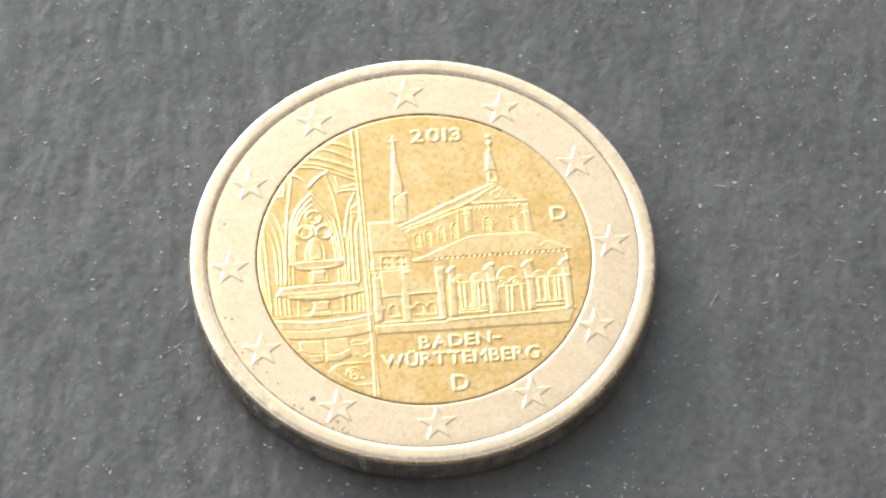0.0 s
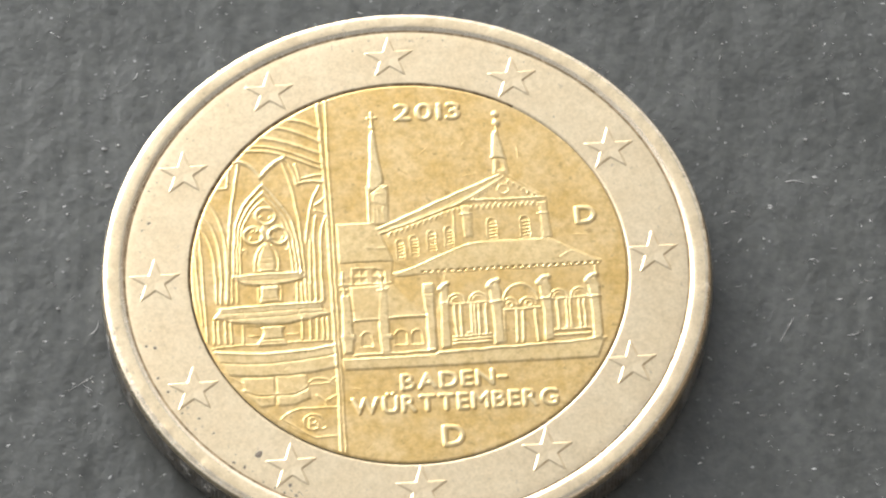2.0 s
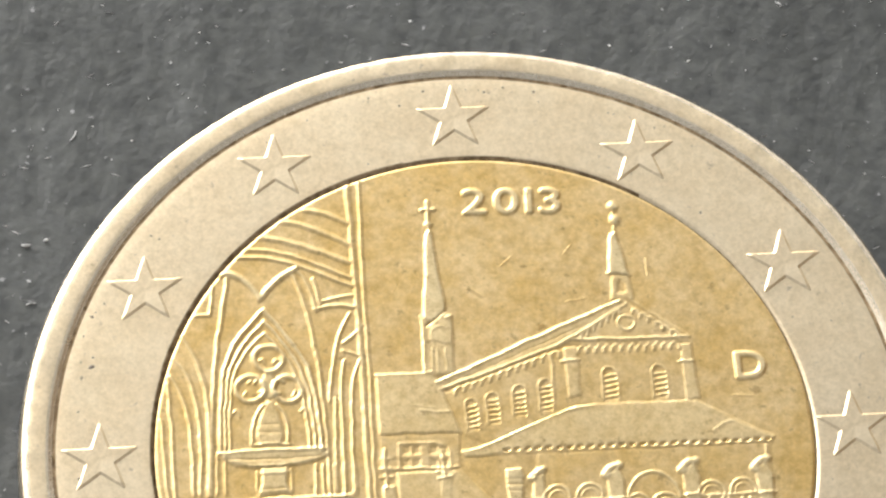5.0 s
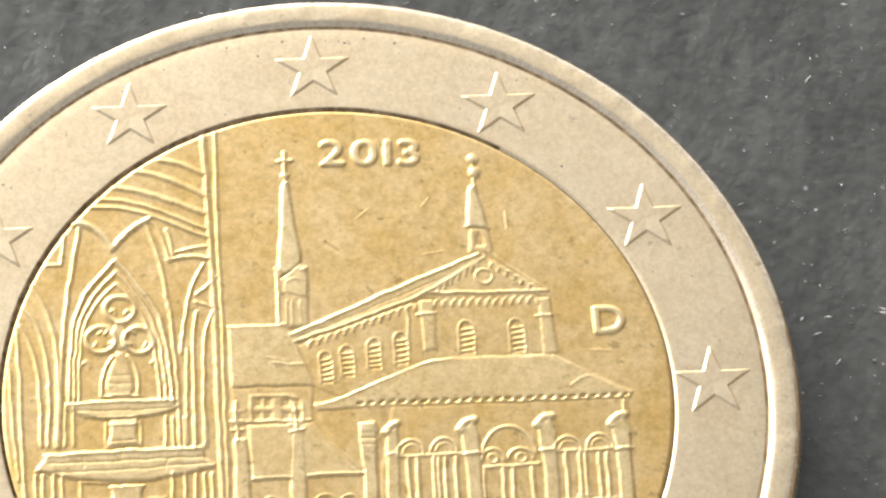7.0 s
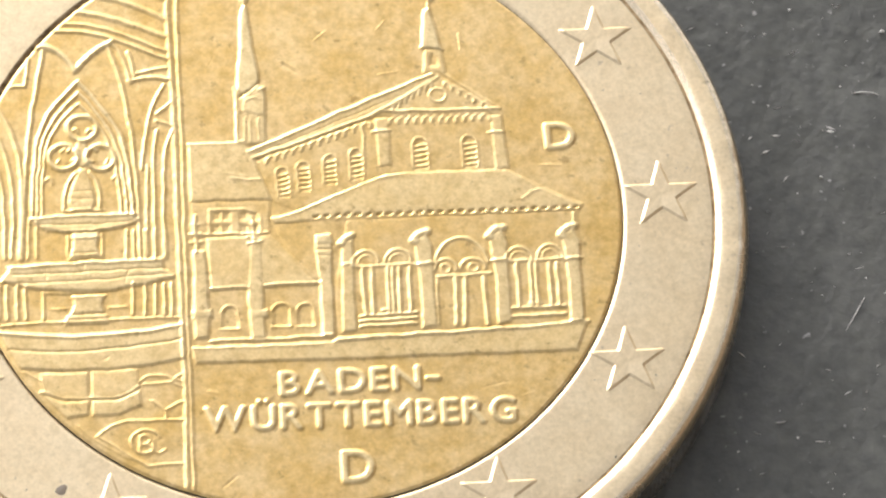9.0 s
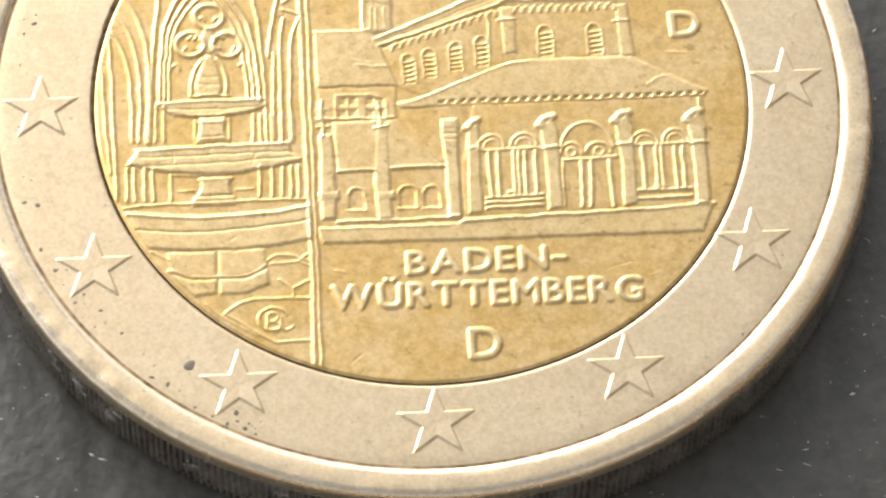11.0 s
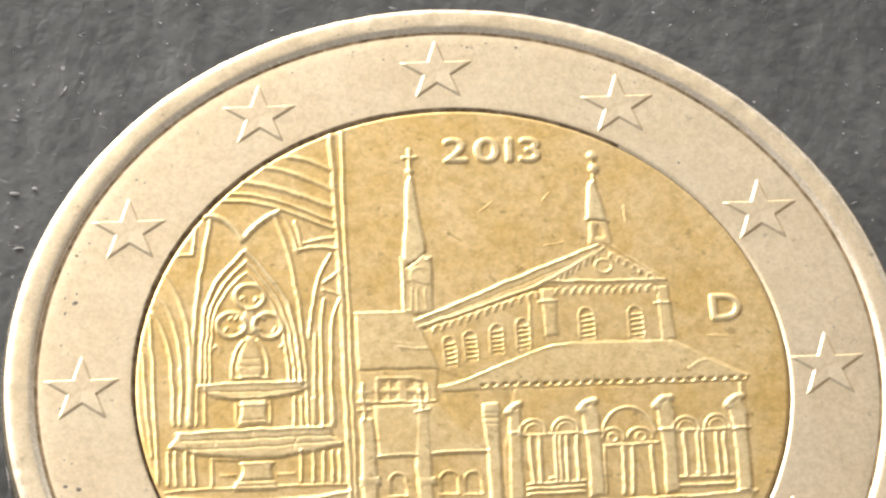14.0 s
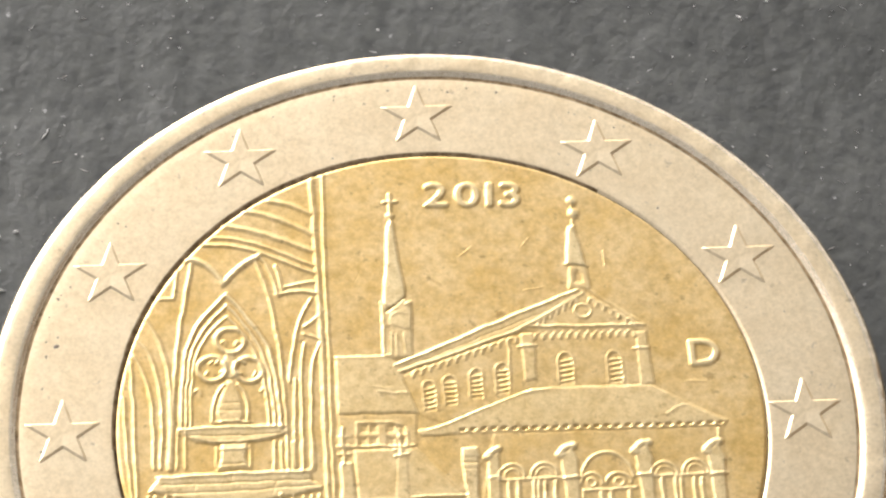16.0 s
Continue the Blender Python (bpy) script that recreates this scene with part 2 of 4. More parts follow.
def edge_mark(angle, seed):
    """A worn sign struck into the milled edge, as a few short raised bars."""
    rnd = random.Random(seed)
    v, f = [], []
    for q in range(4):
        a0, z0 = angle + rnd.uniform(-0.012, 0.012), rnd.uniform(0.75, 1.45)
        da, dz = rnd.choice([(0.016, 0.03), (0.004, 0.17), (0.012, 0.09)])
        k = len(v)
        for r in (12.92, 12.965):
            v += [(r * math.cos(a0 + i * da), r * math.sin(a0 + i * da), z0 + j * dz) for i, j in ((-1, -1), (1, -1), (1, 1), (-1, 1))]
        f += [(k + 4, k + 5, k + 6, k + 7)] + [(k + i, k + (i + 1) % 4, k + 4 + (i + 1) % 4, k + 4 + i) for i in range(4)]
    ob = under(coin, "edge_mark", mesh_from("edge_mark", v, f, EDGE, smooth=False))
    ob.location = edge.location


for k, degrees_round in enumerate((-143.6, -138.5, -132.9, -121.5, -109.5, -97.5, -157.6, -169.6)):
    edge_mark(radians(degrees_round), k)


def star_mesh(r, high):
    """A five-pointed star with bevelled flanks and a flat top."""
    def outline(radius, inner, z):
        pts = []
        for k in range(10):
            a, q = k * math.pi / 5, radius if k % 2 == 0 else inner
            for da in ((-0.028, 0.028) if k % 2 == 0 else (-0.05, 0.05)):      # blunted points and corners
                pts.append((q * math.sin(a + da), q * math.cos(a + da), z))
        return pts
    foot, mid, top = outline(r, r * 0.425, -0.002), outline(r * 0.85, r * 0.355, high * 0.9), outline(r * 0.80, r * 0.335, high)
    v = foot + mid + top + [(0, 0, high)]
    me = bpy.data.meshes.new("star")
    f = [(a * 20 + k, a * 20 + (k + 1) % 20, a * 20 + 20 + (k + 1) % 20, a * 20 + 20 + k)[::-1] for a in (0, 1) for k in range(20)]
    f += [(40 + (k + 1) % 20, 40 + k, 60) for k in range(20)]
    me.from_pydata([tuple(c * MM for c in p) for p in v], [], f)
    me.materials.append(NICKEL)
    return me


def stain(r, bearing, size, seed):
    """A thin uneven spot of tarnish on the ring."""
    rnd = random.Random(seed)
    n = 14
    wob = [size * rnd.uniform(0.75, 1.15) for _ in range(n)]
    v = [(w * k * math.cos(2 * math.pi * i / n), w * k * math.sin(2 * math.pi * i / n), z) for k, z in ((1.0, -0.002), (0.9, 0.003)) for i, w in enumerate(wob)]
    f = [(i, (i + 1) % n, n + (i + 1) % n, n + i) for i in range(n)] + [(n + i, n + i + 1, 2 * n - 2 - i, 2 * n - 1 - i) for i in range(n // 2 - 1)]
    ob = under(coin, "stain", mesh_from("stain", v, f, TARNISH))
    a = radians(90 - bearing)
    ob.location = (r * math.cos(a) * MM, r * math.sin(a) * MM, FACE * MM)
    ob.scale = (1.0, rnd.uniform(0.5, 1.0), 1.0)
    ob.rotation_euler.z = rnd.uniform(0, 3)


stain(10.78, 219.0, 0.18, 0)
spread = random.Random(9)
for k in range(84):
    if k < 44:          # most gather in the rim's foot
        stain(spread.uniform(11.2, 11.8), spread.uniform(205, 290), 0.025 + 0.075 * spread.random() ** 2, k + 1)
    elif k < 66:
        stain(spread.uniform(11.3, 11.8), spread.uniform(290, 395), 0.02 + 0.04 * spread.random() ** 2, k + 1)
    else:
        stain(spread.uniform(9.6, 11.7), spread.uniform(0, 360), 0.015 + 0.04 * spread.random() ** 2, k + 1)
star = star_mesh(1.13, 0.048)
for k in range(12):
    a = radians(90 - 30 * k)
    ob = under(coin, "star", star)
    ob.location = ((STAR_R * math.cos(a) - 0.17) * MM, (STAR_R * math.sin(a) + 0.10) * MM, FACE * MM)


# ---- the struck picture on the brass core: heights in mm over a fine lattice ----
STEP = 0.032
axis = np.arange(-CORE_R - STEP, CORE_R + 2 * STEP, STEP)
LX, LY = np.meshgrid(axis, axis)
WX = LX + 0.040 * (value_noise(LX + 40, LY + 40, 0.45, 31) - 0.5) + 0.030 * (value_noise(LX + 40, LY + 40, 0.16, 32) - 0.5)     # hand-cut lines are never quite straight
WY = LY + 0.040 * (value_noise(LX + 40, LY + 40, 0.45, 33) - 0.5) + 0.030 * (value_noise(LX + 40, LY + 40, 0.16, 34) - 0.5)
raised = np.zeros_like(LX)      # plateaus
lines = np.zeros_like(LX)       # ridges on top of them
sunk = np.zeros_like(LX)        # grooves and recesses
owner = np.zeros(LX.shape, int)
groups = [("core", "")]
current = 0


def begin(name, whole=""):
    """What is struck from here on belongs to this part; with whole, it is a new piece of that part."""
    global current
    if whole or (name, "") not in groups:
        groups.append((name, whole))
        current = len(groups) - 1
    else:
        current = groups.index((name, ""))


def window(pts, margin):
    p = np.array(pts)
    i = np.searchsorted(axis, [p[:, 1].min() - margin, p[:, 1].max() + margin])
    j = np.searchsorted(axis, [p[:, 0].min() - margin, p[:, 0].max() + margin])
    return slice(max(i[0] - 1, 0), i[1] + 1), slice(max(j[0] - 1, 0), j[1] + 1)


def distance(x, y, pts):
    d = np.full(x.shape, 1e9)
    for (ax, ay), (bx, by) in zip(pts[:-1], pts[1:]):
        ux, uy = bx - ax, by - ay
        k = np.clip(((x - ax) * ux + (y - ay) * uy) / (ux * ux + uy * uy + 1e-12), 0, 1)
        d = np.minimum(d, np.hypot(x - ax - k * ux, y - ay - k * uy))
    return d


def inside(x, y, pts):
    odd = np.zeros(x.shape, bool)
    for (ax, ay), (bx, by) in zip(pts, pts[1:] + pts[:1]):
        if ay != by:
            odd ^= ((ay > y) != (by > y)) & (x < (bx - ax) * (y - ay) / (by - ay) + ax)
    return odd


def rounded(pts):
    """Chaikin's corner cutting, twice, with the ends kept."""
    for _ in range(2):
        if len(pts) < 3:
            break
        new_pts = [pts[0]]
        for a, b in zip(pts[:-1], pts[1:]):
            new_pts += [(0.75 * a[0] + 0.25 * b[0], 0.75 * a[1] + 0.25 * b[1]), (0.25 * a[0] + 0.75 * b[0], 0.25 * a[1] + 0.75 * b[1])]
        pts = new_pts + [pts[-1]]
    return pts


def step(v):
    v = np.clip(v, 0, 1)
    return v * v * (3 - 2 * v)


def stroke(layer, h, w, pts, mark):
    w = 1.12 * w
    s = window(pts, w + 0.08)
    f = step((1.0 * w - distance(WX[s], WY[s], pts)) / (0.85 * w)) * h
    layer[s] = np.maximum(layer[s], f)
    if mark:
        owner[s] = np.where(f > 0.002, current, owner[s])


def ridge(h, w, *pts):
    stroke(lines, h, w, rounded(list(pts)), True)


def cut(h, w, *pts):
    stroke(sunk, h, w, rounded(list(pts)), False)


def plateau(layer, h, pts, mark):
    s = window(pts, 0.12)
    d = distance(WX[s], WY[s], pts + pts[:1])
    d = np.where(inside(WX[s], WY[s], pts), d, -d)
    f = step((d + 0.05) / 0.1) * h
    layer[s] = np.maximum(layer[s], f)
    if mark:
        owner[s] = np.where(f > 0.002, current, owner[s])


def area(h, *pts):
    plateau(raised, h, list(pts), True)


def pit(h, *pts):
    plateau(sunk, h, list(pts), False)


def loop(h, w, c, rx, ry, a0, a1):
    pts = [(c[0] + rx * math.cos(radians(a0 + (a1 - a0) * k / 24)), c[1] + ry * math.sin(radians(a0 + (a1 - a0) * k / 24))) for k in range(25)]
    stroke(lines, h, w, pts, True)


def scallops(h, w, n, drop, a, b):
    """A frieze of n small hanging arches between two places."""
    dx, dy = (b[0] - a[0]) / n, (b[1] - a[1]) / n
    for k in range(n):
        x, y = a[0] + dx * k, a[1] + dy * k
        pts = [(x, y + drop), (x + 0.08 * dx, y + 0.3 * drop), (x + 0.5 * dx, y + 0.5 * dy), (x + 0.92 * dx, y + dy + 0.3 * drop), (x + dx, y + dy + drop)]
        stroke(lines, h, w, pts, True)


def notches(h, w, n, drop, a, b):
    """A line of n small gaps under an eave."""
    for k in range(n):
        x, y = a[0] + (b[0] - a[0]) * k / (n - 1), a[1] + (b[1] - a[1]) * k / (n - 1)
        stroke(sunk, h, w, [(x - 0.04, y), (x + 0.04, y + drop)], False)


def louvred_window(c, hw, hh, n):
    """A round-headed sound window with slanting slats."""
    x, y = c
    pit(0.05, (x - hw * 0.8, y - hh), (x - hw * 0.8, y + hh * 0.5), (x - hw * 0.4, y + hh * 0.9), (x + hw * 0.4, y + hh * 0.9), (x + hw * 0.8, y + hh * 0.5), (x + hw * 0.8, y - hh))
    for k in range(n):
        yy = y - hh * 0.85 + k * hh * 1.6 / n
        stroke(lines, 0.07, 0.05, [(x - hw * 0.7, yy - 0.01), (x + hw * 0.7, yy + 0.03)], True)
    loop(0.045, 0.045, (x, y + hh * 0.45), hw, hh * 0.5, 0, 180)
    stroke(lines, 0.04, 0.04, [(x - hw, y + hh * 0.45), (x - hw, y - hh)], True)
    stroke(lines, 0.04, 0.04, [(x + hw, y + hh * 0.45), (x + hw, y - hh)], True)


begin("divider")
ridge(0.09, 0.1, (-3.41, 8.65), (-3.34, 5.41), (-3.29, 3.27), (-3.32, -0.16), (-3.31, -2.39), (-3.29, -5.29), (-3.35, -8.55))
ridge(0.07, 0.07, (-3.08, 8.64), (-3.11, 5.40), (-3.10, 3.45), (-3.14, -0.17), (-3.15, -3.13), (-3.17, -6.72), (-3.17, -8.56))
ridge(0.03, 0.07, (-3.14, 5.41), (-3.04, 5.40))

begin("window_tracery")
begin("vault_rib", "window_tracery")
ridge(0.078, 0.1, (-4.68, 7.78), (-4.26, 7.70), (-3.88, 7.55), (-3.48, 7.29))
begin("vault_rib", "window_tracery")
ridge(0.078, 0.11, (-5.42, 7.46), (-4.64, 7.22), (-3.99, 6.93), (-3.45, 6.61))
begin("vault_rib", "window_tracery")
ridge(0.078, 0.11, (-6.00, 6.94), (-5.15, 6.75), (-4.34, 6.43), (-3.47, 6.01))
begin("vault_rib", "window_tracery")
ridge(0.078, 0.07, (-6.39, 6.55), (-5.73, 6.50), (-5.00, 6.28), (-4.28, 5.93), (-3.46, 5.50))
begin("vault_rib", "window_tracery")
ridge(0.093, 0.07, (-6.64, 6.32), (-5.74, 6.26), (-4.93, 5.98), (-4.13, 5.59), (-3.44, 5.22))
begin("vault_web", "window_tracery")
ridge(0.139, 0.12, (-7.21, 5.79), (-6.82, 5.79), (-6.50, 5.58), (-6.25, 5.29), (-6.09, 4.95))
begin("vault_web", "window_tracery")
ridge(0.139, 0.12, (-6.09, 4.95), (-5.77, 5.33), (-5.38, 5.69), (-5.02, 5.87))
begin("shaft", "window_tracery")
ridge(0.093, 0.07, (-5.15, 5.74), (-4.92, 5.06), (-4.72, 4.21), (-4.60, 3.29), (-4.49, 2.26), (-4.42, 1.21), (-4.40, -0.11), (-4.40, -1.32))
begin("tracery_bar", "window_tracery")
ridge(0.093, 0.07, (-5.02, 5.87), (-4.77, 5.48), (-4.60, 4.92), (-4.50, 4.49))
begin("tracery_bar", "window_tracery")
ridge(0.093, 0.07, (-4.54, 5.51), (-4.47, 5.13), (-4.39, 4.68))
ridge(0.093, 0.07, (-4.55, 4.55), (-3.92, 4.64), (-3.41, 4.54))
ridge(0.078, 0.06, (-4.34, 4.79), (-3.83, 4.89), (-3.46, 4.91))
begin("shaft", "window_tracery")
ridge(0.093, 0.08, (-6.98, 5.66), (-7.16, 4.71), (-7.36, 3.46), (-7.52, 2.12), (-7.63, 0.42), (-7.69, -1.17))
begin("tracery_bar", "window_tracery")
ridge(0.093, 0.06, (-7.43, 5.45), (-7.49, 4.53))
ridge(0.093, 0.06, (-7.49, 4.49), (-7.93, 4.49))
begin("pointed_arch", "window_tracery")
ridge(0.124, 0.08, (-5.99, 4.58), (-6.51, 4.04), (-6.92, 3.44), (-7.18, 2.77), (-7.30, 1.92), (-7.37, 0.78), (-7.38, 0.22))
ridge(0.174, 0.08, (-5.99, 4.58), (-5.42, 3.79), (-4.99, 3.11), (-4.77, 2.47), (-4.63, 1.60), (-4.57, 0.65), (-4.56, 0.09))
ridge(0.109, 0.06, (-6.00, 4.21), (-6.47, 3.71), (-6.87, 3.09), (-7.09, 2.44), (-7.20, 1.53), (-7.25, 0.21))
ridge(0.153, 0.06, (-6.00, 4.21), (-5.52, 3.58), (-5.13, 2.91), (-4.88, 2.15), (-4.76, 1.23), (-4.72, 0.19))
ridge(0.093, 0.05, (-6.00, 3.82), (-6.39, 3.45), (-6.74, 2.95), (-6.98, 2.32), (-7.07, 1.53), (-7.13, 0.21))
ridge(0.130, 0.05, (-6.00, 3.82), (-5.60, 3.34), (-5.26, 2.74), (-5.03, 2.00), (-4.92, 1.14), (-4.88, 0.20))
begin("trefoil", "window_tracery")
loop(0.1, 0.1, (-5.92, 3.02), 0.42, 0.39, 0, 360)
loop(0.1, 0.1, (-6.48, 2.09), 0.40, 0.40, 0, 360)
loop(0.1, 0.1, (-5.42, 2.04), 0.40, 0.40, 0, 360)
area(0.08, (-6.11, 2.40), (-6.03, 2.62), (-5.83, 2.62), (-5.76, 2.38), (-5.67, 2.26), (-5.80, 2.04), (-5.75, 1.88), (-5.96, 1.74), (-6.16, 1.90), (-6.09, 2.05), (-6.22, 2.25))
ridge(0.109, 0.06, (-6.09, 2.28), (-6.26, 2.40), (-6.34, 2.29))
ridge(0.109, 0.06, (-5.80, 2.27), (-5.63, 2.38), (-5.52, 2.27))
ridge(0.093, 0.06, (-6.09, 2.05), (-6.22, 1.98))
ridge(0.093, 0.06, (-5.81, 2.00), (-5.68, 1.92))
ridge(0.078, 0.05, (-6.19, 2.94), (-6.09, 3.01), (-6.05, 2.89))
ridge(0.078, 0.05, (-5.77, 2.90), (-5.71, 3.01), (-5.63, 2.93))
ridge(0.078, 0.05, (-6.66, 1.89), (-6.59, 2.00))
ridge(0.078, 0.05, (-5.30, 1.82), (-5.23, 1.97))
ridge(0.078, 0.05, (-6.52, 2.30), (-6.42, 2.37))
ridge(0.093, 0.06, (-6.50, 0.40), (-6.47, 0.84), (-6.36, 1.23), (-6.14, 1.56))
ridge(0.093, 0.06, (-5.48, 0.43), (-5.49, 0.88), (-5.57, 1.27), (-5.76, 1.58))
begin("finial", "window_tracery")
area(0.08, (-6.04, 1.71), (-5.88, 1.70), (-5.76, 1.35), (-5.65, 0.93), (-5.63, 0.55), (-5.74, 0.33), (-6.29, 0.34), (-6.37, 0.59), (-6.31, 0.96), (-6.16, 1.37))
cut(0.03, 0.03, (-6.29, 0.96), (-5.65, 0.95))
cut(0.03, 0.03, (-6.33, 0.72), (-5.64, 0.70))
ridge(0.078, 0.06, (-6.50, 0.33), (-5.45, 0.32))

begin("window_tracery")
ridge(0.062, 0.05, (-7.02, 1.30), (-6.88, 1.48), (-6.79, 1.25))
ridge(0.062, 0.05, (-5.09, 1.32), (-4.96, 1.50), (-4.87, 1.27))
begin("shaft", "window_tracery")
ridge(0.093, 0.08, (-8.40, 3.89), (-8.08, 3.39), (-7.83, 2.67), (-7.69, 1.84), (-7.67, 0.80), (-7.75, -1.16))
begin("shaft", "window_tracery")
ridge(0.093, 0.06, (-8.61, 3.17), (-8.29, 2.77), (-8.05, 2.05), (-7.93, 1.09), (-7.93, 0.06), (-7.99, -1.15))
begin("shaft", "window_tracery")
ridge(0.093, 0.06, (-8.70, 2.60), (-8.44, 2.12), (-8.26, 1.43), (-8.17, 0.44), (-8.18, -1.14))
begin("shaft", "window_tracery")
ridge(0.093, 0.06, (-8.78, 2.37), (-8.73, 1.23), (-8.71, 0.09), (-8.68, -1.40), (-8.62, -2.87))
begin("shaft", "window_tracery")
ridge(0.078, 0.06, (-9.00, 1.24), (-8.96, 0.11), (-8.89, -1.02), (-8.79, -2.13))
begin("shaft", "window_tracery")
ridge(0.093, 0.06, (-3.55, 4.35), (-3.85, 3.83), (-4.06, 3.07), (-4.20, 2.25), (-4.28, 1.59))
begin("shaft", "window_tracery")
ridge(0.093, 0.06, (-3.79, 2.87), (-3.91, 2.24), (-3.95, 1.38), (-3.97, -0.13), (-3.98, -1.25))
begin("shaft", "window_tracery")
ridge(0.093, 0.06, (-3.37, 2.83), (-3.56, 2.28), (-3.65, 1.56), (-3.70, 0.23), (-3.73, -1.26))
begin("tracery_bar", "window_tracery")
ridge(0.078, 0.06, (-3.21, 3.96), (-3.45, 3.66), (-3.78, 3.41))
ridge(0.078, 0.05, (-3.83, 3.18), (-3.57, 3.09), (-3.29, 2.94))
begin("shaft", "window_tracery")
ridge(0.078, 0.06, (-4.11, 1.67), (-4.19, -0.12), (-4.21, -1.24))
ridge(0.062, 0.05, (-7.50, 0.04), (-7.52, -1.17))
ridge(0.062, 0.05, (-7.28, 0.03), (-7.29, -1.15))
begin("shaft", "window_tracery")
ridge(0.085, 0.055, (-8.66, -2.01), (-8.65, -3.02))
begin("shaft", "window_tracery")
ridge(0.085, 0.055, (-8.34, -2.02), (-8.34, -3.03))
begin("shaft", "window_tracery")
ridge(0.085, 0.055, (-8.14, -2.03), (-8.13, -3.04))
begin("shaft", "window_tracery")
ridge(0.085, 0.055, (-7.86, -2.04), (-7.85, -3.05))
begin("shaft", "window_tracery")
ridge(0.085, 0.055, (-7.62, -2.06), (-7.62, -3.06))
ridge(0.062, 0.05, (-7.12, -2.26), (-7.13, -3.12))
begin("shaft", "window_tracery")
ridge(0.078, 0.055, (-4.77, -0.37), (-4.78, -1.28))
begin("shaft", "window_tracery")
ridge(0.078, 0.055, (-4.57, -0.38), (-4.57, -1.29))
begin("shaft", "window_tracery")
ridge(0.078, 0.055, (-4.27, -0.40), (-4.27, -1.31))
begin("shaft", "window_tracery")
ridge(0.078, 0.055, (-4.00, -0.41), (-4.00, -1.32))
begin("shaft", "window_tracery")
ridge(0.078, 0.055, (-3.68, -0.42), (-3.67, -1.30))
begin("shaft", "window_tracery")
ridge(0.085, 0.055, (-4.65, -2.10), (-4.66, -3.06))
begin("shaft", "window_tracery")
ridge(0.085, 0.055, (-4.29, -2.12), (-4.30, -3.07))
begin("shaft", "window_tracery")
ridge(0.085, 0.055, (-4.01, -2.13), (-4.02, -3.09))
begin("shaft", "window_tracery")
ridge(0.085, 0.055, (-3.77, -2.14), (-3.78, -3.10))
begin("shaft", "window_tracery")
ridge(0.085, 0.055, (-3.57, -2.15), (-3.58, -3.11))
ridge(0.062, 0.05, (-6.40, -0.50), (-6.41, -1.13))
ridge(0.062, 0.05, (-5.45, -0.47), (-5.45, -1.14))
ridge(0.046, 0.04, (-6.92, -2.80), (-6.52, -2.79))
ridge(0.046, 0.04, (-5.31, -2.81), (-4.87, -2.79))

begin("fountain")
begin("bowl", "fountain")
area(0.1, (-7.46, 0.13), (-6.06, 0.20), (-4.47, 0.16), (-4.40, -0.07), (-4.77, -0.24), (-5.57, -0.37), (-6.44, -0.37), (-7.08, -0.23), (-7.34, -0.06))
ridge(0.06, 0.07, (-7.46, 0.11), (-6.06, 0.16), (-4.44, 0.12))
cut(0.04, 0.03, (-7.31, -0.08), (-6.20, -0.15), (-4.60, -0.10))
ridge(0.03, 0.05, (-7.03, -0.28), (-6.20, -0.34), (-4.93, -0.27))
begin("stem", "fountain")
area(0.1, (-6.27, -0.41), (-5.52, -0.39), (-5.59, -0.87), (-5.50, -1.18), (-6.39, -1.19), (-6.25, -0.88))
ridge(0.04, 0.05, (-6.36, -0.56), (-5.48, -0.54))
ridge(0.05, 0.05, (-6.42, -1.23), (-5.47, -1.21))
cut(0.04, 0.03, (-6.29, -1.05), (-5.56, -1.04))
begin("bowl", "fountain")
area(0.11, (-8.34, -1.89), (-8.04, -1.43), (-6.87, -1.35), (-5.60, -1.32), (-3.83, -1.33), (-3.74, -1.70), (-3.47, -1.83), (-3.48, -1.94), (-4.21, -2.09), (-5.01, -2.23), (-6.11, -2.27), (-7.21, -2.17), (-8.00, -1.96))
ridge(0.06, 0.08, (-8.11, -1.44), (-6.87, -1.39), (-5.61, -1.36), (-3.80, -1.37))
cut(0.045, 0.035, (-7.96, -1.67), (-6.88, -1.67), (-5.62, -1.65), (-3.68, -1.63))
cut(0.04, 0.035, (-8.18, -1.94), (-7.21, -1.95), (-5.63, -1.93), (-4.20, -1.85), (-3.52, -1.81))
cut(0.03, 0.03, (-7.06, -1.40), (-7.03, -1.94))
cut(0.03, 0.03, (-6.00, -1.39), (-5.98, -1.67))
cut(0.03, 0.03, (-4.75, -1.69), (-4.86, -2.04))
ridge(0.05, 0.05, (-7.06, -2.27), (-6.27, -2.32), (-5.13, -2.25))
begin("stem", "fountain")
area(0.1, (-6.34, -2.43), (-5.42, -2.40), (-5.51, -2.69), (-5.48, -2.98), (-6.42, -3.01), (-6.30, -2.71))
ridge(0.05, 0.05, (-6.35, -2.45), (-5.41, -2.42))
area(0.09, (-6.50, -3.03), (-5.40, -3.02), (-5.36, -3.30), (-6.54, -3.30))
cut(0.04, 0.03, (-6.47, -3.17), (-5.39, -3.17))

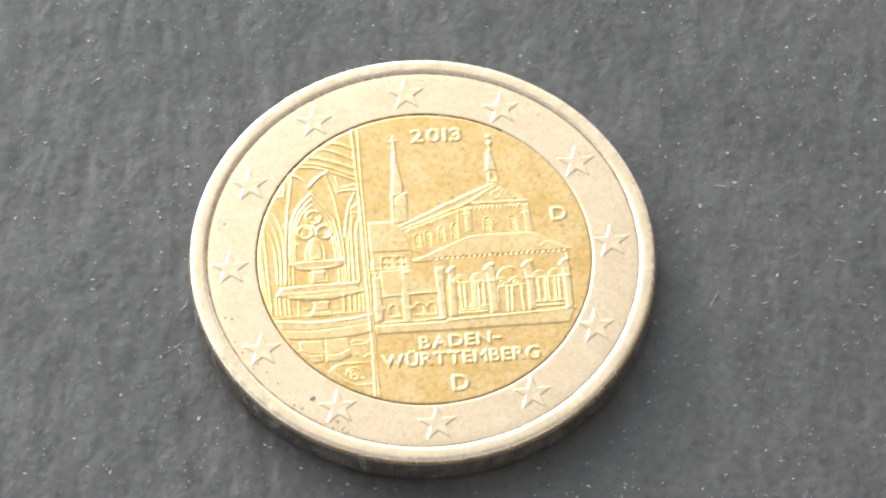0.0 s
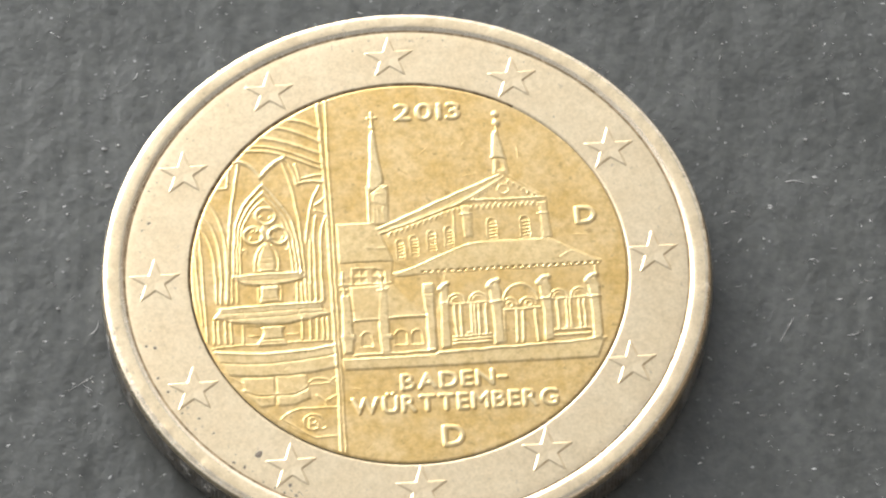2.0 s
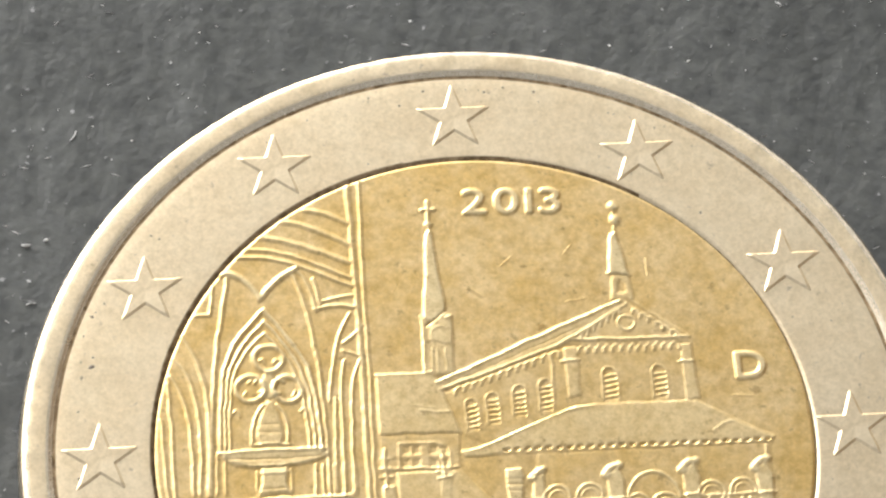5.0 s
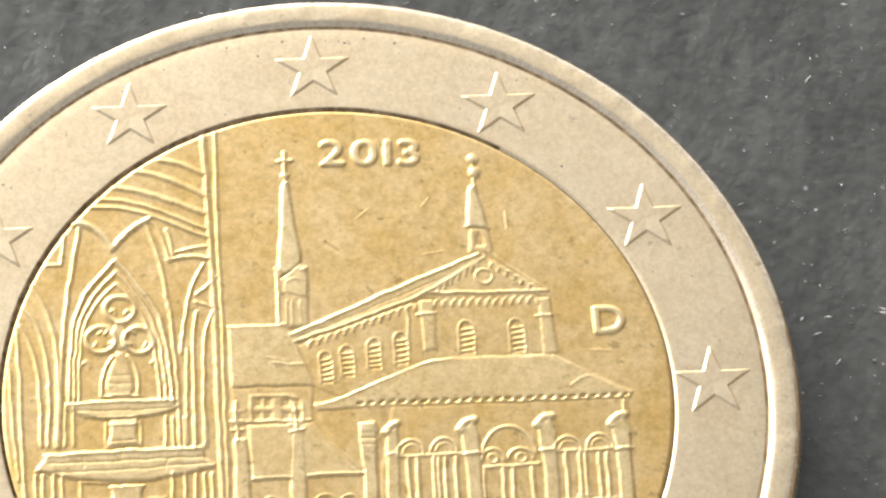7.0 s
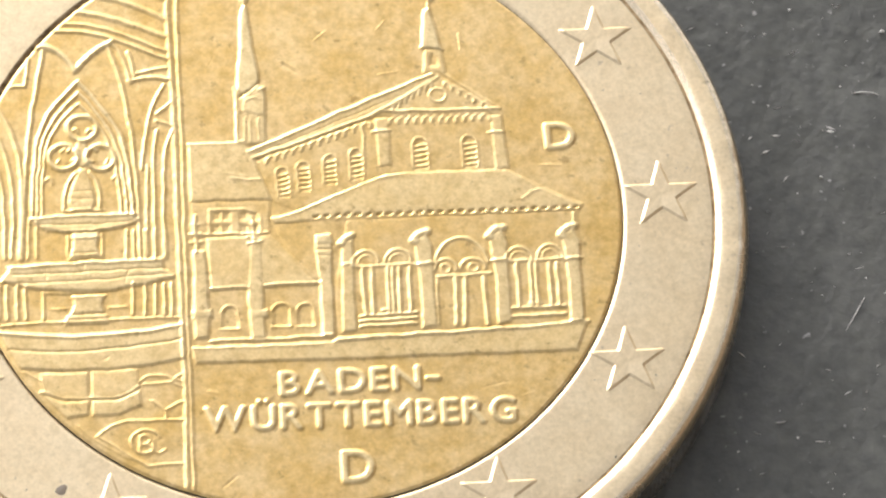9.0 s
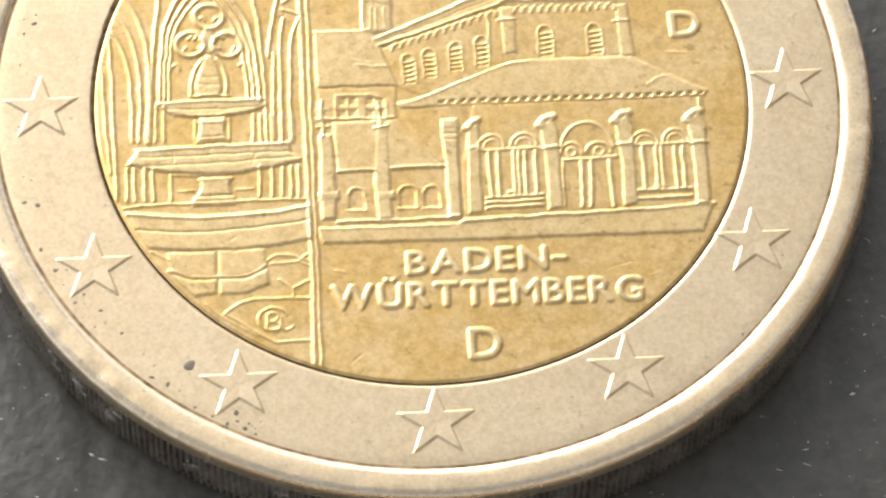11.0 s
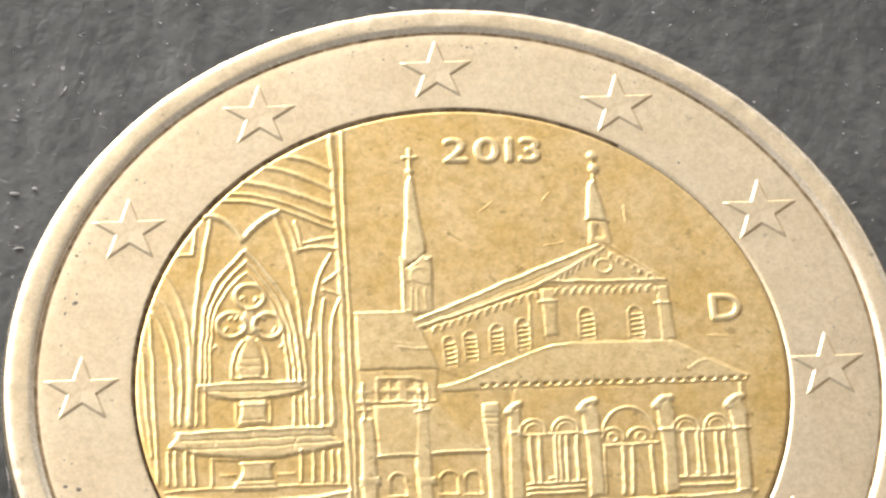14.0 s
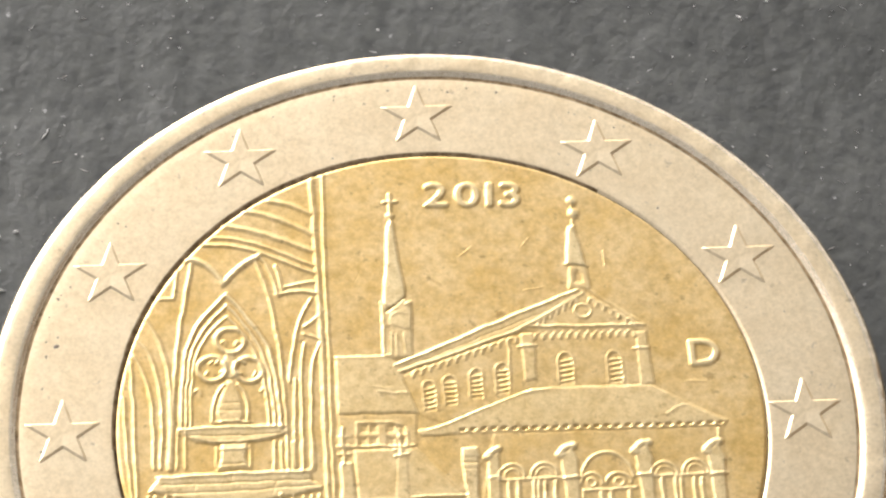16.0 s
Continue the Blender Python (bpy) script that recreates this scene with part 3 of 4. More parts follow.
begin("fountain")
ridge(0.06, 0.05, (-8.44, -3.28), (-7.71, -3.22), (-6.52, -3.21))
ridge(0.06, 0.05, (-5.33, -3.19), (-4.26, -3.19), (-3.31, -3.21))
begin("basin", "fountain")
area(0.09, (-8.38, -3.46), (-7.57, -3.59), (-6.63, -3.67), (-5.38, -3.68), (-4.27, -3.60), (-3.29, -3.43), (-3.27, -4.50), (-4.32, -4.67), (-5.42, -4.76), (-6.66, -4.74), (-7.81, -4.61), (-8.11, -4.06))
ridge(0.085, 0.085, (-8.35, -3.48), (-7.57, -3.59), (-6.63, -3.67), (-5.38, -3.68), (-4.27, -3.60), (-3.29, -3.45))
cut(0.06, 0.035, (-8.13, -4.02), (-7.27, -4.11), (-6.18, -4.17), (-4.92, -4.10), (-3.35, -3.90))
cut(0.03, 0.04, (-5.50, -4.47), (-5.37, -4.37))
begin("stone_block", "fountain")
area(0.06, (-7.29, -4.80), (-5.95, -4.81), (-5.97, -5.56), (-6.54, -5.60), (-7.21, -5.39))
begin("stone_block", "fountain")
area(0.06, (-5.85, -4.81), (-4.61, -4.78), (-4.57, -5.30), (-5.17, -5.60), (-5.88, -5.60))

begin("fountain")
ridge(0.07, 0.06, (-7.27, -5.37), (-6.92, -5.51), (-6.57, -5.64), (-5.91, -5.61))
ridge(0.07, 0.06, (-5.85, -5.62), (-5.20, -5.65), (-4.89, -5.52), (-4.57, -5.32))
begin("stone_block", "fountain")
area(0.07, (-7.18, -5.50), (-6.60, -5.73), (-5.96, -5.70), (-5.98, -6.13), (-6.56, -6.21), (-6.86, -5.91))
begin("stone_block", "fountain")
area(0.07, (-5.86, -5.71), (-5.14, -5.74), (-4.56, -5.45), (-4.51, -5.89), (-5.13, -6.17), (-5.87, -6.19))
begin("paving", "fountain")
ridge(0.05, 0.04, (-7.75, -4.72), (-7.51, -4.84), (-7.23, -5.03))
ridge(0.05, 0.05, (-4.56, -5.20), (-4.33, -4.97), (-3.87, -5.01), (-3.38, -5.22))
ridge(0.05, 0.05, (-4.44, -5.27), (-3.69, -5.24), (-3.52, -5.03), (-3.33, -4.97))
ridge(0.05, 0.05, (-3.63, -5.24), (-3.35, -5.40))
ridge(0.05, 0.05, (-4.24, -5.78), (-3.88, -6.08), (-3.88, -6.37))
ridge(0.05, 0.05, (-3.88, -6.08), (-3.60, -5.92), (-3.38, -5.86))
ridge(0.06, 0.05, (-5.77, -6.81), (-5.23, -6.39), (-4.39, -6.38), (-3.34, -6.39))
ridge(0.06, 0.06, (-5.74, -6.81), (-5.20, -7.22), (-4.39, -7.79))
ridge(0.05, 0.05, (-4.39, -7.79), (-3.83, -7.75), (-3.28, -7.72))
ridge(0.04, 0.05, (-6.25, -6.49), (-5.81, -6.95), (-4.90, -7.52))
begin("monogram", "fountain")
loop(0.07, 0.05, (-4.45, -7.03), 0.39, 0.35, 20, 300)
ridge(0.07, 0.045, (-4.60, -6.87), (-4.59, -7.32))
loop(0.06, 0.04, (-4.45, -6.96), 0.15, 0.11, 0, 360)
loop(0.06, 0.04, (-4.43, -7.23), 0.17, 0.12, 0, 360)
ridge(0.06, 0.045, (-4.23, -6.99), (-4.22, -7.31), (-4.07, -7.42), (-3.91, -7.29))

begin("church")
begin("roof", "church")
area(0.085, (-2.94, 2.33), (-1.33, 2.35), (-1.14, 1.97), (-0.95, 1.28), (-0.65, 0.43), (-2.93, 0.48))
ridge(0.05, 0.06, (-2.96, 2.33), (-1.35, 2.35))
ridge(0.03, 0.05, (-1.76, 1.16), (-0.87, 1.08))
ridge(0.02, 0.05, (-1.95, 1.33), (-1.34, 1.22))

begin("church")
area(0.04, (-2.94, 0.43), (-0.72, 0.40), (-0.76, -0.69), (-2.94, -0.63))
ridge(0.04, 0.045, (-2.42, 0.17), (-1.02, 0.15), (-0.99, -0.57))
ridge(0.04, 0.045, (-2.42, 0.17), (-2.43, -0.54))
pit(0.06, (-2.32, 0.08), (-2.11, 0.08), (-2.10, -0.16), (-2.31, -0.16))
pit(0.06, (-2.34, -0.32), (-2.13, -0.32), (-2.12, -0.55), (-2.33, -0.55))
pit(0.06, (-2.03, 0.06), (-1.82, 0.06), (-1.82, -0.17), (-2.02, -0.17))
pit(0.06, (-2.05, -0.33), (-1.84, -0.33), (-1.84, -0.57), (-2.05, -0.56))
pit(0.06, (-1.57, 0.04), (-1.36, 0.04), (-1.36, -0.19), (-1.56, -0.19))
pit(0.06, (-1.59, -0.35), (-1.38, -0.35), (-1.38, -0.59), (-1.58, -0.59))
pit(0.06, (-1.28, 0.03), (-1.07, 0.03), (-1.07, -0.21), (-1.28, -0.21))
pit(0.06, (-1.30, -0.37), (-1.09, -0.37), (-1.09, -0.60), (-1.30, -0.60))
ridge(0.05, 0.06, (-2.91, -0.61), (-1.67, -0.63), (-0.78, -0.63))
begin("roof", "church")
area(0.075, (-2.53, -0.72), (-0.81, -0.73), (-0.25, -1.42), (0.25, -2.08), (0.52, -2.35), (-0.98, -2.35), (-2.49, -2.37))
ridge(0.06, 0.05, (-2.49, -2.35), (-1.44, -2.35))
ridge(0.06, 0.05, (-0.97, -2.31), (0.58, -2.31))
ridge(0.06, 0.05, (-0.74, -0.73), (-0.22, -1.40), (0.42, -2.16))
begin("buttress", "church")
area(0.1, (-2.92, -1.11), (-2.58, -1.11), (-2.55, -2.42), (-2.59, -3.88), (-2.97, -3.90), (-2.96, -2.40))
ridge(0.08, 0.07, (-2.83, 0.01), (-2.84, -1.15))
ridge(0.06, 0.05, (-3.00, -0.59), (-2.67, -0.56))
ridge(0.06, 0.05, (-3.01, -0.85), (-2.65, -0.83))
ridge(0.05, 0.05, (-2.94, -0.29), (-2.73, -0.28))
area(0.12, (-3.02, -3.02), (-2.49, -3.01), (-2.47, -3.27), (-3.00, -3.28))
begin("buttress", "church")
area(0.1, (-1.33, -0.89), (-1.01, -0.87), (-1.02, -2.42), (-1.03, -3.96), (-1.41, -3.97), (-1.45, -2.40))
ridge(0.08, 0.07, (-1.24, -0.11), (-1.21, -0.93))
ridge(0.06, 0.05, (-1.42, -0.73), (-1.03, -0.68))
ridge(0.06, 0.05, (-1.40, -0.96), (-0.98, -0.90))
area(0.12, (-1.39, -3.10), (-0.92, -3.09), (-0.90, -3.34), (-1.37, -3.36))

begin("church")
pit(0.06, (-2.20, -3.61), (-2.18, -3.12), (-2.07, -2.96), (-1.86, -2.97), (-1.77, -3.14), (-1.80, -3.63))
loop(0.05, 0.045, (-1.97, -3.14), 0.25, 0.22, 0, 180)
ridge(0.05, 0.05, (-2.25, -3.64), (-1.75, -3.65))
pit(0.06, (-0.77, -3.60), (-0.74, -3.11), (-0.63, -2.95), (-0.43, -2.96), (-0.34, -3.13), (-0.37, -3.62))
loop(0.05, 0.045, (-0.54, -3.14), 0.25, 0.22, 0, 180)
ridge(0.05, 0.05, (-0.82, -3.64), (-0.32, -3.64))
pit(0.06, (-0.10, -3.62), (-0.07, -3.13), (0.04, -2.97), (0.25, -2.98), (0.34, -3.15), (0.31, -3.64))
loop(0.05, 0.045, (0.14, -3.15), 0.25, 0.22, 0, 180)
ridge(0.05, 0.05, (-0.15, -3.65), (0.36, -3.66))
begin("plinth", "church")
ridge(0.085, 0.065, (-2.54, -3.99), (-1.47, -4.03), (0.82, -3.99))
area(0.08, (-3.08, -4.19), (0.81, -4.19), (1.04, -4.05), (7.50, -3.92), (7.94, -3.92), (7.60, -4.76), (4.28, -4.75), (0.52, -4.73), (-2.99, -4.68))
ridge(0.04, 0.05, (-3.05, -4.22), (0.55, -4.25))
begin("column", "church")
area(0.11, (0.51, -0.97), (0.96, -0.96), (0.93, -1.85), (0.91, -4.05), (0.56, -4.07), (0.57, -2.20), (0.50, -1.83))
area(0.14, (0.52, -0.79), (0.97, -0.75), (1.01, -1.07), (0.53, -1.11))
cut(0.04, 0.04, (0.54, -1.27), (0.95, -1.26))
cut(0.03, 0.03, (0.57, -1.46), (0.94, -1.44))
begin("column", "church")
area(0.1, (1.23, -1.08), (1.55, -0.95), (1.55, -1.88), (1.52, -3.86), (1.11, -3.91), (1.20, -2.05))
ridge(0.12, 0.13, (1.19, -1.10), (1.34, -0.90), (1.53, -0.84))
ridge(0.05, 0.06, (1.25, -1.77), (1.63, -1.75))
begin("tower", "church")
area(0.08, (-1.54, 4.08), (-0.66, 4.19), (-0.74, 2.30), (-1.42, 2.22), (-1.57, 2.42))
ridge(0.06, 0.05, (-1.56, 4.16), (-1.52, 3.57), (-1.54, 2.41))
area(0.115, (-1.33, 3.87), (-1.09, 4.10), (-0.82, 4.20), (-0.66, 4.15), (-0.72, 3.20), (-1.07, 3.28), (-1.37, 3.37))
cut(0.07, 0.05, (-1.41, 3.84), (-1.12, 4.06), (-0.82, 4.30))
ridge(0.05, 0.06, (-0.80, 4.08), (-0.71, 4.10))
ridge(0.03, 0.05, (-1.24, 3.71), (-1.04, 3.82), (-0.88, 3.74))
ridge(0.03, 0.04, (-1.29, 3.13), (-1.30, 2.33))
ridge(0.03, 0.04, (-1.14, 3.09), (-1.15, 2.36))
ridge(0.03, 0.04, (-0.92, 3.12), (-0.91, 2.42))
begin("spire", "church")
area(0.14, (-1.25, 6.84), (-1.09, 6.92), (-0.96, 5.62), (-0.81, 4.17), (-1.21, 3.92), (-1.48, 4.08))
ridge(0.11, 0.075, (-1.13, 7.90), (-1.16, 6.88))
ridge(0.11, 0.075, (-1.30, 7.60), (-0.96, 7.62))
ridge(0.12, 0.13, (-1.17, 7.12), (-1.13, 7.13))
begin("roof", "church")
area(0.07, (-1.27, 2.06), (1.03, 3.10), (4.18, 4.47), (4.37, 4.39), (3.51, 3.72), (2.42, 3.04), (0.66, 2.39), (-1.12, 1.80))
ridge(0.06, 0.06, (-1.23, 2.02), (1.02, 3.03), (4.14, 4.40))
ridge(0.05, 0.06, (-1.12, 1.82), (0.66, 2.43), (2.42, 3.10), (3.51, 3.76))
cut(0.03, 0.025, (-0.98, 1.97), (1.00, 2.76), (3.18, 3.70))
begin("gable", "church")
area(0.045, (2.42, 3.08), (4.30, 4.35), (5.99, 3.14), (6.08, 2.98), (2.51, 3.00))
ridge(0.05, 0.06, (2.52, 3.11), (4.33, 4.31))
ridge(0.05, 0.07, (4.44, 4.42), (5.14, 3.84), (5.97, 3.22))
ridge(0.07, 0.06, (2.62, 3.20), (4.27, 3.16), (6.03, 3.16))
loop(0.06, 0.045, (4.28, 3.67), 0.23, 0.23, 0, 360)
scallops(0.06, 0.05, 6, -0.17, (2.95, 3.38), (4.12, 4.14))
scallops(0.06, 0.05, 6, -0.17, (4.46, 4.14), (5.72, 3.28))
begin("frieze", "church")
scallops(0.06, 0.055, 12, -0.2, (-0.75, 1.84), (2.30, 2.90))
begin("frieze", "church")
scallops(0.06, 0.055, 12, -0.2, (2.84, 2.98), (5.70, 2.97))

begin("church")
area(0.035, (-1.06, 1.70), (2.41, 2.92), (6.01, 2.91), (6.08, 1.18), (2.60, 1.15), (0.03, 0.06), (-0.59, 0.35))
begin("column", "church")
area(0.08, (2.41, 2.96), (2.80, 2.96), (2.82, 1.41), (2.43, 1.39))
ridge(0.06, 0.05, (2.32, 2.52), (2.83, 2.54))
begin("column", "church")
area(0.08, (5.72, 2.92), (6.04, 2.95), (6.15, 1.17), (5.76, 1.15))
ridge(0.06, 0.05, (5.64, 2.37), (6.09, 2.38))

begin("church")
ridge(0.05, 0.05, (2.06, 2.59), (2.01, 1.39))
begin("louvred_window", "church")
louvred_window((-0.30, 1.00), 0.19, 0.49, 5)
begin("louvred_window", "church")
louvred_window((0.31, 1.16), 0.19, 0.49, 5)
begin("louvred_window", "church")
louvred_window((1.06, 1.36), 0.19, 0.49, 5)
begin("louvred_window", "church")
louvred_window((1.81, 1.51), 0.19, 0.50, 5)
begin("louvred_window", "church")
louvred_window((3.65, 1.77), 0.22, 0.52, 5)
begin("louvred_window", "church")
louvred_window((5.07, 1.78), 0.22, 0.52, 5)
begin("roof", "church")
area(0.085, (-0.69, -0.21), (-0.05, -0.01), (1.18, 0.50), (2.63, 1.11), (6.04, 1.07), (6.95, 0.49), (8.10, -0.15), (7.97, -0.27), (4.81, -0.26), (1.29, -0.22), (-0.60, -0.34))
ridge(0.05, 0.06, (-0.65, -0.17), (0.03, -0.02), (1.26, 0.53), (2.64, 1.13), (4.11, 1.12), (6.04, 1.10))
ridge(0.04, 0.05, (6.07, 1.06), (7.03, 0.49), (8.09, -0.11))
notches(0.15, 0.06, 26, 0.01, (0.58, -0.17), (7.92, -0.20))
ridge(0.03, 0.05, (-0.55, -0.34), (1.29, -0.26), (4.80, -0.28), (8.04, -0.26))
ridge(0.03, 0.05, (6.44, 0.14), (6.72, 0.39), (7.14, 0.44))
cut(0.02, 0.03, (2.41, 0.74), (2.42, 0.40))

begin("church")
area(0.03, (1.44, -0.34), (7.97, -0.33), (7.85, -3.86), (1.04, -3.98), (0.98, -2.59))
area(0.03, (-0.60, -0.40), (1.13, -0.29), (1.24, -0.93), (0.50, -2.20), (-0.21, -1.28))
begin("column", "church")
area(0.11, (3.27, -1.14), (3.64, -0.86), (3.77, -1.28), (3.75, -2.35), (3.74, -3.82), (3.34, -3.91), (3.37, -2.33))
ridge(0.12, 0.14, (3.26, -1.08), (3.43, -0.85), (3.68, -0.79))
ridge(0.07, 0.06, (3.28, -1.87), (3.82, -1.84))
begin("column", "church")
area(0.11, (5.40, -1.11), (5.78, -0.83), (5.90, -1.25), (5.87, -2.32), (5.85, -3.79), (5.45, -3.88), (5.49, -2.30))
ridge(0.12, 0.14, (5.39, -1.05), (5.57, -0.82), (5.82, -0.76))
ridge(0.07, 0.06, (5.41, -1.84), (5.95, -1.81))
begin("column", "church")
area(0.11, (7.44, -1.15), (7.82, -0.87), (7.94, -1.29), (7.90, -2.36), (7.87, -3.83), (7.47, -3.92), (7.52, -2.34))
ridge(0.12, 0.14, (7.43, -1.09), (7.61, -0.86), (7.86, -0.80))
ridge(0.07, 0.06, (7.44, -1.88), (7.98, -1.85))
begin("arch", "church")
loop(0.07, 0.055, (1.89, -1.73), 0.36, 0.39, 0, 180)
loop(0.05, 0.035, (1.89, -1.73), 0.22, 0.24, 0, 180)
begin("arch", "church")
loop(0.07, 0.055, (2.80, -1.73), 0.36, 0.39, 0, 180)
loop(0.05, 0.035, (2.80, -1.73), 0.22, 0.24, 0, 180)
begin("arch", "church")
loop(0.07, 0.055, (6.20, -1.82), 0.35, 0.39, 0, 180)
loop(0.05, 0.035, (6.20, -1.82), 0.21, 0.24, 0, 180)
begin("arch", "church")
loop(0.07, 0.055, (7.07, -1.78), 0.36, 0.39, 0, 180)
loop(0.05, 0.035, (7.07, -1.78), 0.22, 0.24, 0, 180)

begin("church")
ridge(0.07, 0.06, (1.50, -1.82), (2.36, -1.86), (3.25, -1.83))
ridge(0.07, 0.06, (5.88, -1.86), (6.64, -1.89), (7.47, -1.82))
begin("colonnette", "church")
ridge(0.08, 0.072, (1.78, -1.89), (1.81, -3.36))
begin("colonnette", "church")
ridge(0.08, 0.072, (2.04, -1.90), (2.01, -3.37))
begin("colonnette", "church")
ridge(0.08, 0.072, (2.48, -1.92), (2.45, -3.39))
begin("colonnette", "church")
ridge(0.08, 0.072, (2.62, -1.93), (2.58, -3.40))
begin("colonnette", "church")
ridge(0.08, 0.072, (2.81, -1.94), (2.77, -3.41))
begin("colonnette", "church")
ridge(0.08, 0.072, (3.11, -1.95), (3.06, -3.42))
begin("colonnette", "church")
ridge(0.08, 0.072, (6.10, -1.92), (6.10, -3.31))
begin("colonnette", "church")
ridge(0.08, 0.072, (6.48, -1.94), (6.46, -3.32))
begin("colonnette", "church")
ridge(0.08, 0.072, (6.64, -1.95), (6.62, -3.33))
begin("colonnette", "church")
ridge(0.08, 0.072, (7.02, -1.97), (7.00, -3.35))
begin("colonnette", "church")
ridge(0.08, 0.072, (7.24, -1.98), (7.22, -3.36))

begin("church")
ridge(0.07, 0.07, (2.25, -3.27), (2.51, -3.27))
ridge(0.07, 0.07, (6.39, -3.25), (6.68, -3.24))

begin("church")
ridge(0.09, 0.06, (1.65, -3.43), (3.22, -3.39))
ridge(0.09, 0.06, (1.63, -3.59), (3.21, -3.55))
ridge(0.09, 0.06, (1.62, -3.75), (3.20, -3.72))
ridge(0.09, 0.06, (5.91, -3.37), (7.39, -3.35))
ridge(0.09, 0.06, (5.88, -3.63), (7.37, -3.60))
begin("arch", "church")
loop(0.07, 0.06, (4.57, -2.04), 0.76, 1.00, 10, 170)
loop(0.07, 0.06, (4.12, -2.05), 0.32, 0.33, 0, 180)
loop(0.07, 0.06, (4.88, -2.05), 0.35, 0.33, 0, 180)
loop(0.06, 0.04, (4.12, -2.02), 0.13, 0.13, 0, 360)
loop(0.06, 0.04, (4.89, -2.02), 0.13, 0.13, 0, 360)

begin("church")
ridge(0.07, 0.06, (3.85, -2.26), (4.48, -2.26), (5.37, -2.22))
begin("colonnette", "church")
ridge(0.08, 0.072, (4.38, -2.31), (4.32, -3.81))
begin("colonnette", "church")
ridge(0.08, 0.072, (4.64, -2.32), (4.56, -3.82))
begin("colonnette", "church")
ridge(0.08, 0.072, (5.17, -2.34), (5.17, -3.85))
ridge(0.06, 0.05, (3.84, -2.35), (3.79, -3.78))
begin("plinth", "church")
ridge(0.085, 0.075, (0.94, -4.16), (2.13, -4.09), (5.60, -4.01), (7.97, -3.87))

begin("church")
ridge(0.05, 0.06, (7.84, -0.38), (7.86, -0.83))
begin("spire", "church")
area(0.14, (4.05, 6.58), (4.22, 6.61), (4.36, 5.82), (4.48, 5.23), (3.89, 5.29), (3.96, 5.83))
ridge(0.05, 0.05, (3.85, 5.29), (4.54, 5.22))
area(0.07, (3.98, 5.20), (4.47, 5.19), (4.55, 4.44), (3.89, 4.43))
pit(0.06, (4.07, 4.66), (4.13, 4.96), (4.23, 5.08), (4.32, 4.92), (4.33, 4.65))
ridge(0.14, 0.17, (4.20, 7.50), (4.23, 7.46))
ridge(0.14, 0.19, (4.24, 7.08), (4.24, 7.00))
ridge(0.07, 0.06, (4.21, 7.44), (4.18, 6.57))

begin("hyphen")
ridge(0.11, 0.1, (3.38, -5.45), (3.69, -5.45))

begin("core")          # nicks and scratches of long use
for h, w, p, q in ((0.05, 0.04, (-0.17, 4.92), (0.24, 4.60)), (0.04, 0.03, (4.90, -5.78), (5.67, -5.63)),
                   (0.04, 0.035, (-2.37, -8.48), (-2.01, -8.18)), (0.04, 0.03, (4.94, 5.52), (4.98, 5.20)), (0.03, 0.03, (-2.3, 4.9), (-2.1, 5.3)),
                   (0.03, 0.03, (6.1, 4.3), (6.5, 4.1)), (0.03, 0.03, (1.7, 3.7), (2.0, 3.9)), (0.03, 0.03, (8.1, -2.4), (8.3, -2.9))):
    cut(0.6 * h, 0.9 * w, p, q)
for h, w, p, q in ((0.05, 0.04, (-0.12, 5.02), (0.26, 4.72)), (0.045, 0.035, (0.82, 5.67), (1.16, 5.97)), (0.06, 0.045, (5.03, 5.72), (5.04, 5.20)),
                   (0.05, 0.035, (2.68, 5.98), (2.78, 6.10)), (0.05, 0.035, (2.82, 6.18), (2.92, 6.28)), (0.045, 0.035, (2.62, 4.42), (3.15, 4.55)),
                   (0.05, 0.04, (7.06, 1.23), (7.61, 1.19)), (0.05, 0.05, (-2.67, -5.57), (-2.43, -5.62)), (0.03, 0.03, (5.9, 4.05), (6.2, 3.95)),
                   (0.035, 0.03, (0.3, 5.75), (0.42, 5.62)), (0.035, 0.03, (-2.62, 6.1), (-2.6, 5.9)), (0.035, 0.03, (7.75, 0.92), (7.95, 0.88)),
                   (0.03, 0.03, (4.7, -6.9), (4.95, -6.8)), (0.03, 0.03, (6.0, -6.1), (6.25, -6.02))):
    ridge(0.65 * h, 0.9 * w, p, q)


